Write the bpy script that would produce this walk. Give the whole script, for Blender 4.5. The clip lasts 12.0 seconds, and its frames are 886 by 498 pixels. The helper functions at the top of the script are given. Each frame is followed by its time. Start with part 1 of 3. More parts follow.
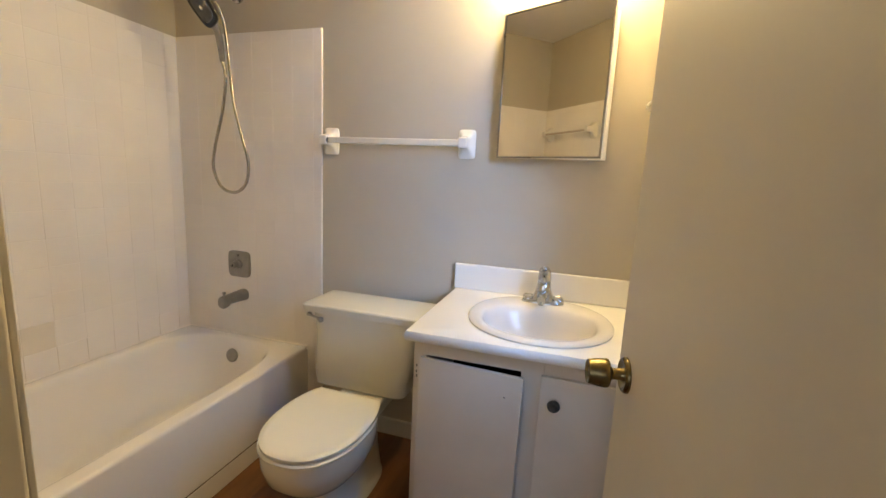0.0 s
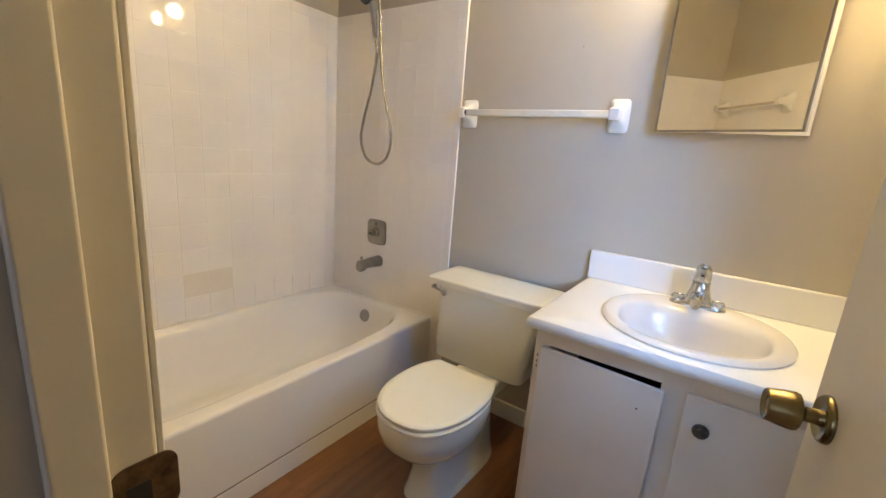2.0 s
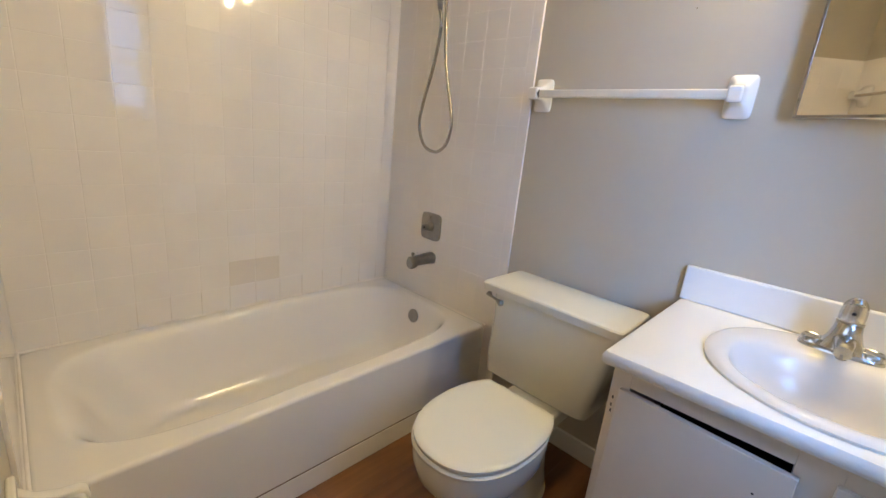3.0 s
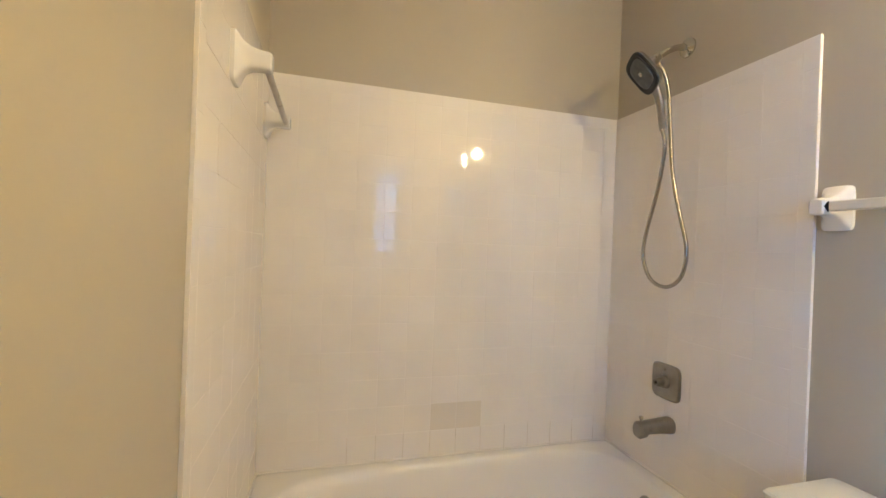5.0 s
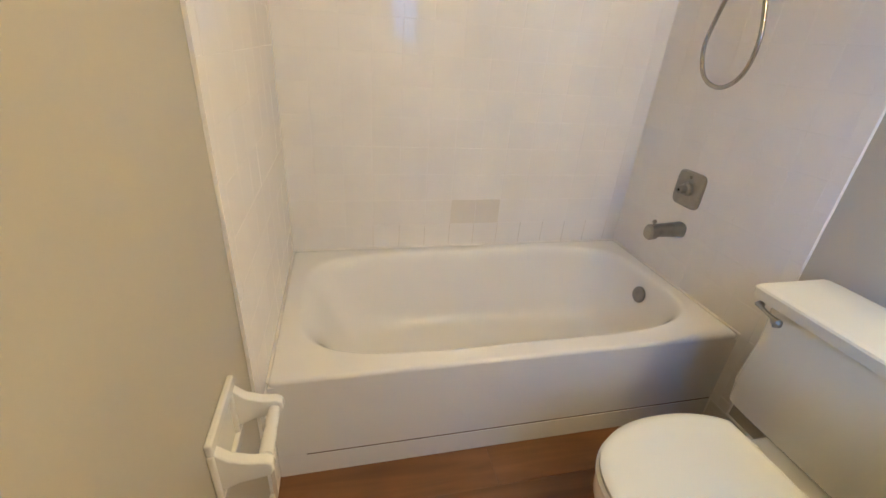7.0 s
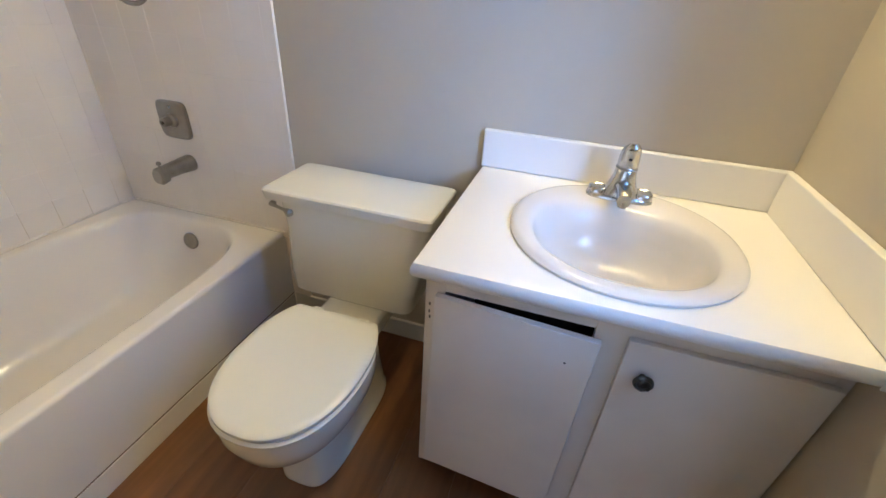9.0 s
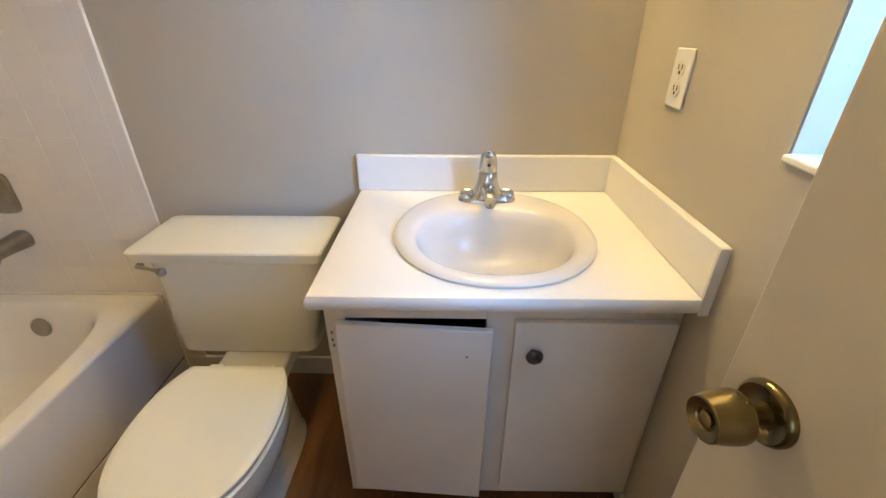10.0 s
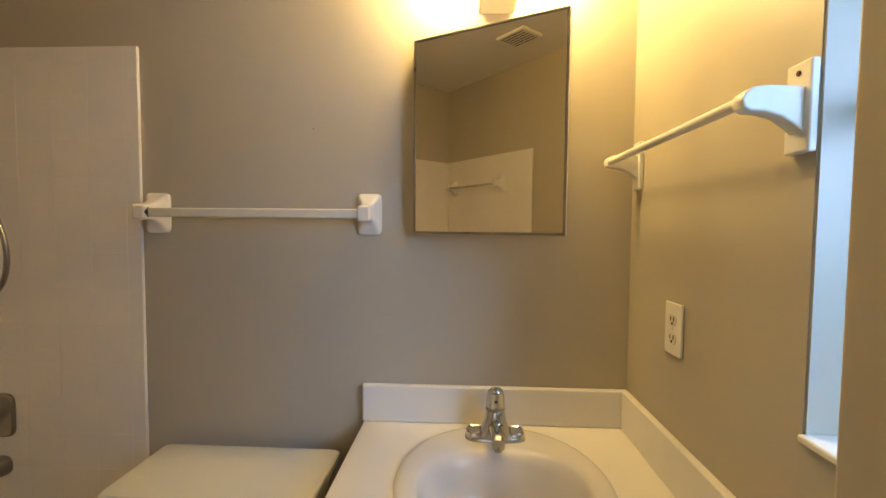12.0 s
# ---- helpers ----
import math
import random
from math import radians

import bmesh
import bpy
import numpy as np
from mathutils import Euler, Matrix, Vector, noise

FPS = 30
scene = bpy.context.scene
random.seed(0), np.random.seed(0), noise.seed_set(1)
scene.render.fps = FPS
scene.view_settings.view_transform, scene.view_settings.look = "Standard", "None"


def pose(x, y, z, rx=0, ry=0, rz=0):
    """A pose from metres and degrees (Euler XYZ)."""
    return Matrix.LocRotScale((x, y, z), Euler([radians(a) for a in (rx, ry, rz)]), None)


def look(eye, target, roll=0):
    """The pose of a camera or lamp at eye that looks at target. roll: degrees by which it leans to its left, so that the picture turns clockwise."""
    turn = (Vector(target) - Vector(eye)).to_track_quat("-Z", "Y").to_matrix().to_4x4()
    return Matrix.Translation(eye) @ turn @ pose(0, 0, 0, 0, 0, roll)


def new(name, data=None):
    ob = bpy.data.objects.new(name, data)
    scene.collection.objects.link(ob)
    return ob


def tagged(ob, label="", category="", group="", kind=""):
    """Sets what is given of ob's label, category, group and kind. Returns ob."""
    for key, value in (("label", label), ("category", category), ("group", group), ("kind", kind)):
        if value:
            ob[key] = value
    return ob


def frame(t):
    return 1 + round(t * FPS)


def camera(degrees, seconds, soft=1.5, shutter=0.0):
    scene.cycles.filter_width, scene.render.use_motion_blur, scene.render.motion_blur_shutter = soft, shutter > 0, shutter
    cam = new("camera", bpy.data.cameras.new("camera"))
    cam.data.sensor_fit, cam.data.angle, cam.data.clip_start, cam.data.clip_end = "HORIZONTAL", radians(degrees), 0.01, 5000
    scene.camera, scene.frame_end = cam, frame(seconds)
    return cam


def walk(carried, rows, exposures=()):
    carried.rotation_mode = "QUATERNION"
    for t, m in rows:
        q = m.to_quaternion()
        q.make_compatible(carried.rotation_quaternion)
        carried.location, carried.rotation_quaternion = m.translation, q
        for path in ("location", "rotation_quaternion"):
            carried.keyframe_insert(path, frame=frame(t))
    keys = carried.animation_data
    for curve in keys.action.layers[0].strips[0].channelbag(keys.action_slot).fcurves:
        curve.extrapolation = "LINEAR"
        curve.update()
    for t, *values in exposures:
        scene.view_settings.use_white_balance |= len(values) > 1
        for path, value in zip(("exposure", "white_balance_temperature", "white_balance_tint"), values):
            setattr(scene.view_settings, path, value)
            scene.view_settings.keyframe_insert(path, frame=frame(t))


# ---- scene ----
cam = camera(93.5, 12.0)
PATH = [
    (0, (1.923, -0.2, 1.211), (1.352, 1.688, 0.884), 2.8),
    (0.5, (1.912, -0.164, 1.204), (1.399, 1.739, 0.864), 2.7),
    (1, (1.912, -0.152, 1.18), (1.363, 1.647, 0.5), 2.4),
    (1.5, (1.913, -0.146, 1.177), (1.306, 1.612, 0.44), 2.0),
    (2, (1.895, -0.132, 1.187), (0.789, 1.472, 0.735), 4.4),
    (2.5, (1.863, -0.086, 1.191), (0.612, 1.393, 0.689), 4.3),
    (3, (1.775, 0.05, 1.175), (0.456, 1.46, 0.656), 5.7),
    (3.5, (1.689, 0.118, 1.19), (0.172, 1.253, 0.549), 6.1),
    (3.7, (1.675, 0.145, 1.191), (0.058, 1.113, 0.521), 5.7),
    (5.3, (1.632, 0.22, 1.219), (-0.303, 0.722, 1.275), 2.7),
    (5.5, (1.642, 0.223, 1.204), (-0.297, 0.71, 1.255), 3.2),
    (6, (1.625, 0.214, 1.201), (-0.302, 0.66, 0.903), 3.5),
    (6.5, (1.611, 0.211, 1.189), (-0.159, 0.651, 0.368), 5.0),
    (6.7, (1.608, 0.211, 1.178), (-0.139, 0.629, 0.299), 4.6),
    (8.3, (1.617, 0.268, 1.189), (0.324, 1.451, 0.206), 3.3),
    (8.5, (1.662, 0.293, 1.190), (0.580, 1.654, 0.190), 3.5),
    (9, (1.706, 0.324, 1.179), (1.236, 1.966, 0.138), 3.8),
    (9.5, (1.738, 0.301, 1.188), (1.656, 1.964, 0.079), 1.0),
    (10, (1.743, 0.288, 1.205), (1.721, 2.045, 0.249), 0.1),
    (10.5, (1.746, 0.279, 1.24), (1.725, 2.186, 0.637), 0.6),
    (11, (1.743, 0.284, 1.294), (1.714, 2.262, 1.0), 1.3),
    (11.5, (1.744, 0.293, 1.313), (1.667, 2.289, 1.196), 1.2),
    (12, (1.759, 0.301, 1.318), (1.667, 2.296, 1.221), 0.5),
]
EXPOSURES = [
    (0.0, 0.08, 6800, 8),
    (0.5, 0.03, 6700, 8),
    (1.0, 0.37, 6050, 8),
    (1.5, 0.47, 6100, 8),
    (2.0, 0.26, 6300, 8),
    (2.5, 0.23, 6400, 8),
    (3.0, 0.14, 5950, 8),
    (3.5, 0.18, 6250, 8),
    (5.5, 0.21, 6250, 8),
    (6.0, 0.19, 5950, 8),
    (6.5, 0.32, 5700, 8),
    (8.5, 0.24, 5900, 8),
    (9.0, 0.20, 5650, 8),
    (9.5, 0.25, 6500, 8),
    (10.5, 0.02, 6800, 8),
    (11.0, -0.48, 7800, 8),
    (12.0, -0.73, 8700, 8),
]
walk(cam, [(t, look(eye, target, roll)) for t, eye, target, roll in PATH], EXPOSURES)

# ---- world and lights ----
world = bpy.data.worlds.new("world")
scene.world = world
world.use_nodes = True
wn = world.node_tree.nodes
sky = wn.new("ShaderNodeTexSky")
sky.sky_type, sky.sun_disc = "NISHITA", False
sky.sun_elevation, sky.sun_rotation = radians(45), radians(200)
wn["Background"].inputs["Strength"].default_value = 0.1
world.node_tree.links.new(sky.outputs["Color"], wn["Background"].inputs["Color"])

BULB = 330.0          # glow of the vanity bulbs
HALL_S, WINDOW, BEAM = 8.0, 34.0, 23.0     # daylight: fill from the unseen hall's added window, two lamps outside the bathroom's


def window_light(name, eye, target, width, height, power, colour):
    data = bpy.data.lights.new(name, "AREA")
    data.shape, data.size, data.size_y, data.energy, data.color = "RECTANGLE", width, height, power, colour
    ob = new(name, data)
    ob.matrix_world = look(eye, target)
    return ob


DAY = (0.66, 0.74, 1.0)
# fill lamp added in the unseen hall, lights the room through the doorway
window_light("hall_daylight_fill", (1.45, -2.58, 1.30), (1.60, 0, 1.2), 1.3, 1.2, HALL_S, DAY)
window_light("daylight_window", (2.50, 0.66, 1.85), (1.2, 0.66, 1.62), 1.28, 1.4, WINDOW, (0.12, 0.42, 1.0))
# extra beam lamp added outside the window for the bluish patch on the north wall
window_light("daylight_beam", (2.98, -0.12, 1.60), (2.30, 0.75, 1.46), 0.45, 0.50, BEAM, (0.30, 0.50, 1.0))


# ---- materials ----
def material(name, colour, rough=0.5, metal=0.0, vary=0.06, scale=4.0, grain=120.0, bump=0.05, coat=0.0, second=None, piece=0.0, rough_vary=0.08, spec=0.5):
    """Colour that drifts at two scales, fine relief, and a little change from piece to piece."""
    m = bpy.data.materials.new(name)
    m.use_nodes = True
    nt = m.node_tree
    n, l = nt.nodes, nt.links
    b = n["Principled BSDF"]
    co = n.new("ShaderNodeTexCoord")
    big, fine = n.new("ShaderNodeTexNoise"), n.new("ShaderNodeTexNoise")
    big.inputs["Scale"].default_value, big.inputs["Detail"].default_value = scale, 5
    fine.inputs["Scale"].default_value, fine.inputs["Detail"].default_value = grain, 3
    where = n.new("ShaderNodeNewGeometry").outputs["Position"] if piece else co.outputs["Object"]
    for t in (big, fine):
        l.new(where, t.inputs["Vector"])
    mix = n.new("ShaderNodeMix")
    mix.data_type = "RGBA"
    dark = second or [c * (1 - 2.2 * vary) for c in colour]
    light = [min(1, c * (1 + vary)) for c in colour]
    mix.inputs["A"].default_value, mix.inputs["B"].default_value = (*dark, 1), (*light, 1)
    ramp = n.new("ShaderNodeMapRange")
    ramp.inputs["From Min"].default_value, ramp.inputs["From Max"].default_value = 0.3, 0.62
    l.new(big.outputs["Fac"], ramp.inputs["Value"])
    l.new(ramp.outputs["Result"], mix.inputs["Factor"])
    out = mix.outputs["Result"]
    if piece:
        info, hsv, mr = n.new("ShaderNodeObjectInfo"), n.new("ShaderNodeHueSaturation"), n.new("ShaderNodeMapRange")
        mr.inputs["To Min"].default_value, mr.inputs["To Max"].default_value = 1 - piece, 1 + piece
        l.new(info.outputs["Random"], mr.inputs["Value"])
        l.new(mr.outputs["Result"], hsv.inputs["Value"])
        l.new(out, hsv.inputs["Color"])
        out = hsv.outputs["Color"]
    l.new(out, b.inputs["Base Color"])
    rr = n.new("ShaderNodeMapRange")
    rr.inputs["To Min"].default_value, rr.inputs["To Max"].default_value = max(0.02, rough - rough_vary), min(1, rough + rough_vary)
    l.new(big.outputs["Fac"], rr.inputs["Value"])
    l.new(rr.outputs["Result"], b.inputs["Roughness"])
    b.inputs["Metallic"].default_value = metal
    b.inputs["Coat Weight"].default_value = coat
    b.inputs["Specular IOR Level"].default_value = spec
    if bump:
        bp = n.new("ShaderNodeBump")
        bp.inputs["Strength"].default_value, bp.inputs["Distance"].default_value = bump, 0.002
        l.new(fine.outputs["Fac"], bp.inputs["Height"])
        l.new(bp.outputs["Normal"], b.inputs["Normal"])
    return m


def glow(name, colour, strength):
    m = bpy.data.materials.new(name)
    m.use_nodes = True
    n = m.node_tree.nodes
    e = n.new("ShaderNodeEmission")
    e.inputs["Color"].default_value, e.inputs["Strength"].default_value = (*colour, 1), strength
    m.node_tree.links.new(e.outputs[0], n["Material Output"].inputs["Surface"])
    return m


def wood_floor():
    m = material("vinyl_plank", (0.205, 0.090, 0.034), 0.38, vary=0.1, scale=2.5, grain=60, bump=0.06, piece=0.07, rough_vary=0.06)
    n, l = m.node_tree.nodes, m.node_tree.links
    co = n.new("ShaderNodeTexCoord")
    mp = n.new("ShaderNodeMapping")
    mp.inputs["Scale"].default_value = (9, 0.8, 1)
    info = n.new("ShaderNodeObjectInfo")
    add = n.new("ShaderNodeVectorMath")
    add.operation = "ADD"
    sc = n.new("ShaderNodeVectorMath")
    sc.operation = "SCALE"
    sc.inputs[0].default_value, sc.inputs["Scale"].default_value = (37, 19, 5), 1
    l.new(info.outputs["Random"], sc.inputs["Scale"])
    l.new(co.outputs["Object"], add.inputs[0])
    l.new(sc.outputs[0], add.inputs[1])
    l.new(add.outputs[0], mp.inputs["Vector"])
    gr = n.new("ShaderNodeTexNoise")
    gr.inputs["Scale"].default_value, gr.inputs["Detail"].default_value, gr.inputs["Distortion"].default_value = 3.2, 8, 0.6
    l.new(mp.outputs[0], gr.inputs["Vector"])
    b = n["Principled BSDF"]
    was = b.inputs["Base Color"].links[0].from_socket
    mix = n.new("ShaderNodeMix")
    mix.data_type, mix.blend_type = "RGBA", "MULTIPLY"
    mr = n.new("ShaderNodeMapRange")
    mr.inputs["From Min"].default_value, mr.inputs["From Max"].default_value = 0.35, 0.65
    mr.inputs["To Min"].default_value, mr.inputs["To Max"].default_value = 0.82, 1.12
    l.new(gr.outputs["Fac"], mr.inputs["Value"])
    cmb = n.new("ShaderNodeCombineColor")
    for c in ("Red", "Green", "Blue"):
        l.new(mr.outputs["Result"], cmb.inputs[c])
    mix.inputs["Factor"].default_value = 1
    l.new(was, mix.inputs["A"])
    l.new(cmb.outputs["Color"], mix.inputs["B"])
    l.new(mix.outputs["Result"], b.inputs["Base Color"])
    return m


WALL = material("greige_wall_paint", (0.485, 0.432, 0.342), 0.42, vary=0.02, scale=2, grain=55, bump=0.10)
CEIL = material("ceiling_paint", (0.76, 0.72, 0.66), 0.8, vary=0.02, scale=3, grain=90, bump=0.3)
TILE = material("glazed_tile", (0.84, 0.79, 0.735), 0.035, vary=0.02, scale=3, grain=14, bump=0.035, piece=0.012, rough_vary=0.012, spec=0.5)
TAN = material("tan_replacement_tile", (0.76, 0.695, 0.605), 0.22, vary=0.02, scale=6, grain=60, bump=0.03)
GROUT = material("white_grout", (0.835, 0.785, 0.73), 0.3, vary=0.05, scale=9, grain=150, bump=0.1)
CAULK = material("caulk", (0.80, 0.745, 0.68), 0.4, vary=0.05, scale=9, grain=60, bump=0.03)
DIRT = material("grimy_joint", (0.22, 0.17, 0.13), 0.8, vary=0.2, scale=20, grain=150, bump=0.2)
STAIN = material("stained_grout", (0.64, 0.56, 0.46), 0.7, vary=0.2, scale=30, grain=150, bump=0.1)
ENAMEL = material("tub_enamel", (0.83, 0.79, 0.74), 0.09, vary=0.004, scale=4, grain=8, bump=0.01, rough_vary=0.03)
CHINA = material("vitreous_china", (0.78, 0.75, 0.65), 0.12, vary=0.004, scale=5, grain=10, bump=0.01, rough_vary=0.03)
SEATM = material("seat_enamel", (0.80, 0.78, 0.69), 0.25, vary=0.004, scale=5, grain=30, bump=0.01, rough_vary=0.02)
SINKM = material("sink_china", (0.69, 0.65, 0.60), 0.20, vary=0.004, scale=5, grain=10, bump=0.01, rough_vary=0.03)
TOP = material("cultured_marble_top", (0.80, 0.770, 0.725), 0.30, vary=0.0, scale=5, grain=200, bump=0.02, rough_vary=0.0)
CABINET = material("painted_cabinet", (0.74, 0.685, 0.62), 0.38, vary=0.03, scale=5, grain=45, bump=0.08)
TRIM = material("white_trim_paint", (0.70, 0.66, 0.58), 0.35, vary=0.03, scale=5, grain=60, bump=0.08)
JAMB = material("jamb_paint", (0.64, 0.585, 0.50), 0.30, vary=0.04, scale=6, grain=70, bump=0.06)
DOORM = material("door_paint", (0.62, 0.56, 0.45), 0.52, vary=0.03, scale=2, grain=60, bump=0.10)
WHITE = material("white_ceramic", (0.80, 0.76, 0.70), 0.18, vary=0.02, scale=8, grain=40, bump=0.02)
BAR = material("ivory_plastic_bar", (0.76, 0.70, 0.58), 0.35, vary=0.03, scale=12, grain=60, bump=0.02)
PLASTIC = material("white_plastic", (0.80, 0.77, 0.70), 0.35, vary=0.02, scale=12, grain=60, bump=0.02)
CHROME = material("chrome", (0.56, 0.56, 0.55), 0.13, 1.0, vary=0.03, scale=20, grain=90, bump=0.01, rough_vary=0.05)
TAP_CHROME = material("worn_chrome", (0.56, 0.56, 0.55), 0.20, 1.0, vary=0.03, scale=20, grain=90, bump=0.0, rough_vary=0.02)
STEEL = material("hose_steel", (0.40, 0.38, 0.35), 0.24, 1.0, vary=0.05, scale=30, grain=220, bump=0.02)
NICKEL = material("brushed_nickel", (0.34, 0.32, 0.29), 0.30, 1.0, vary=0.05, scale=30, grain=220, bump=0.04)
BRASS = material("antique_brass", (0.23, 0.18, 0.085), 0.28, 1.0, vary=0.16, scale=14, grain=160, bump=0.05)
STRIKE = material("tarnished_brass", (0.16, 0.10, 0.05), 0.4, 0.9, vary=0.3, scale=60, grain=200, bump=0.25)
IRON = material("dark_cast_metal", (0.09, 0.09, 0.085), 0.35, 0.8, vary=0.2, scale=60, grain=200, bump=0.1)
DARK = material("dark_plastic", (0.018, 0.017, 0.017), 0.35, vary=0.1, scale=20, grain=120, bump=0.05)
GREY = material("grey_nozzle_face", (0.13, 0.13, 0.13), 0.4, 0.3, vary=0.1, scale=40, grain=220, bump=0.1)
# near-black that stands in for shade in holes and in the vanity
BLACK = material("near_black", (0.02, 0.017, 0.014), 0.8, vary=0.2)
ROD = material("translucent_rod", (0.50, 0.43, 0.36), 0.3, vary=0.05, scale=20)
MIRROR = material("mirror_silver", (0.80, 0.765, 0.67), 0.015, 1.0, vary=0.0, bump=0, rough_vary=0.0)
FLOORM = wood_floor()
GROUND = material("ground", (0.16, 0.15, 0.12), 0.9, vary=0.2, scale=0.4, grain=8, bump=0.3)
GLASS = bpy.data.materials.new("window_glass")
GLASS.use_nodes = True
GLASS.node_tree.nodes["Principled BSDF"].inputs["Transmission Weight"].default_value = 1
GLASS.node_tree.nodes["Principled BSDF"].inputs["Roughness"].default_value = 0.0
GLASS.node_tree.nodes["Principled BSDF"].inputs["IOR"].default_value = 1.05
LAMPGLOW = glow("bulb_glow", (1.0, 0.77, 0.385), BULB)


# ---- mesh helpers ----
def mesh_of(name, bm, mat, smooth=False, mats=()):
    me = bpy.data.meshes.new(name)
    bm.normal_update()
    soft = [f.smooth for f in bm.faces]
    bm.to_mesh(me)
    bm.free()
    for m in (mat, *mats):
        me.materials.append(m)
    if smooth:
        me.set_sharp_from_angle(angle=radians(38))
        me.polygons.foreach_set("use_smooth", soft)
    else:
        me.polygons.foreach_set("use_smooth", [False] * len(me.polygons))
    return me


def part(name, bm, mat, parent=None, label="", smooth=True, kind="", mats=()):
    ob = new(name, mesh_of(name, bm, mat, smooth, mats))
    if parent:
        ob.parent = parent
    return tagged(ob, label=label, kind=kind)


def thing(name, place, label, category, group="", turn=0.0):
    ob = new(name)
    ob.empty_display_size = 0.05
    ob.matrix_world = pose(*place, 0, 0, turn)
    return tagged(ob, label, category, group)


def structure(name, bm, mat, smooth=False):
    return tagged(new(name, mesh_of(name, bm, mat, smooth)), kind="structure")


def box(x0, x1, y0, y1, z0, z1, bevel=0.0, segments=2, bm=None):
    b = bmesh.new()
    bmesh.ops.create_cube(b, size=1)
    for v in b.verts:
        v.co = Vector((x0 + (v.co.x + 0.5) * (x1 - x0), y0 + (v.co.y + 0.5) * (y1 - y0), z0 + (v.co.z + 0.5) * (z1 - z0)))
    if bevel:
        bmesh.ops.bevel(b, geom=b.edges[:], offset=bevel, segments=segments, profile=0.5, affect="EDGES")
        b.normal_update()
        for f in b.faces:
            f.smooth = max(abs(c) for c in f.normal) < 0.999
    return join(bm, b)


def join(bm, b):
    if bm is None:
        return b
    t = bpy.data.meshes.new("t")
    b.to_mesh(t)
    b.free()
    bm.from_mesh(t)
    bpy.data.meshes.remove(t)
    return bm


def loft(rings, close=(True, True), bm=None, loop=True):
    """A skin over rings of points, all with as many points."""
    bm = bm or bmesh.new()
    rows = [[bm.verts.new(p) for p in r] for r in rings]
    n = len(rows[0])
    for a, b in zip(rows, rows[1:]):
        for i in range(n if loop else n - 1):
            j = (i + 1) % n
            bm.faces.new((a[i], a[j], b[j], b[i])).smooth = True
    if close[0]:
        bm.faces.new(rows[0][::-1])
    if close[1]:
        bm.faces.new(rows[-1])
    bmesh.ops.recalc_face_normals(bm, faces=bm.faces[:])
    return bm


def superring(cx, cy, z, a, b, power=2.0, n=48, back=None, skew=0.0):
    """A ring between an ellipse (power 2) and a rectangle (high power); back: another half length towards +y."""
    out = []
    for i in range(n):
        t = 2 * math.pi * i / n
        c, s = math.cos(t), math.sin(t)
        x = math.copysign(abs(c) ** (2 / power), c) * a
        y = math.copysign(abs(s) ** (2 / power), s) * ((back or b) if s > 0 else b)
        out.append((cx + x, cy + y, z + skew * y))
    return out


def lathe(profile, m=Matrix(), n=28, bm=None):
    """A turned shape: profile of (radius, height along its own z), laid by m."""
    rings = [[m @ Vector((r * math.cos(2 * math.pi * i / n), r * math.sin(2 * math.pi * i / n), h)) for i in range(n)] for r, h in profile]
    b = loft(rings)
    return join(bm, b) if bm else b


def smooth_line(points, steps=8):
    pts = [Vector(p) for p in points]
    pts = [2 * pts[0] - pts[1]] + pts + [2 * pts[-1] - pts[-2]]
    out = []
    for a, b, c, d in zip(pts, pts[1:], pts[2:], pts[3:]):
        for i in range(steps):
            t = i / steps
            out.append(0.5 * ((2 * b) + (c - a) * t + (2 * a - 5 * b + 4 * c - d) * t * t + (3 * b - a - 3 * c + d) * t ** 3))
    return out + [pts[-2]]


def tube(points, radius, n=12, ribs=0.0, radii=None):
    rings, side = [], Vector((0, 0, 1))
    for i, p in enumerate(points):
        way = (points[min(i + 1, len(points) - 1)] - points[max(i - 1, 0)]).normalized()
        side = (side - way * side.dot(way))
        side = side.normalized() if side.length > 1e-4 else way.orthogonal().normalized()
        up = way.cross(side)
        r = (radii[i] if radii else radius) * (1 + (ribs if i % 2 else 0))
        rings.append([p + r * (math.cos(2 * math.pi * k / n) * side + math.sin(2 * math.pi * k / n) * up) for k in range(n)])
    return loft(rings)


ALONG_Y = Matrix.Rotation(radians(-90), 4, "X")       # own z to +y
ALONG_X = Matrix.Rotation(radians(90), 4, "Y")        # own z to +x

# ---- plan ----
EAST, NORTH, SOUTH, HIGH = 2.23, 1.49, -0.012, 2.39
TUB_X, TUB_Z, TILE_N, TILE_S = 0.745, 0.37, 1.479, -0.004
PITCH, ROW0, COL0 = 0.1095, 0.5835, 0.757
DOOR_L, DOOR_R, HEAD = 1.535, 2.120, 2.05

# ---- structure ----
structure("wall_west", box(-0.13, -0.009, -0.13, 1.62, 0, HIGH), WALL)
structure("wall_north", box(-0.009, EAST + 0.12, NORTH, 1.62, 0, HIGH), WALL)
bm = box(EAST, EAST + 0.12, SOUTH, 0.30, 0, HIGH)
box(EAST, EAST + 0.12, 0.885, NORTH, 0, HIGH, bm=bm)
box(EAST, EAST + 0.12, 0.30, 0.885, 0, 1.035, bm=bm)
box(EAST, EAST + 0.12, 0.30, 0.885, 1.93, HIGH, bm=bm)
structure("wall_east", bm, WALL)
bm = box(-0.009, DOOR_L - 0.02, -0.122, SOUTH, 0, HIGH)
box(DOOR_R + 0.015, 2.57, -0.122, SOUTH, 0, HIGH, bm=bm)
box(DOOR_L - 0.02, DOOR_R + 0.015, -0.122, SOUTH, HEAD + 0.02, HIGH, bm=bm)
structure("wall_south", bm, WALL)
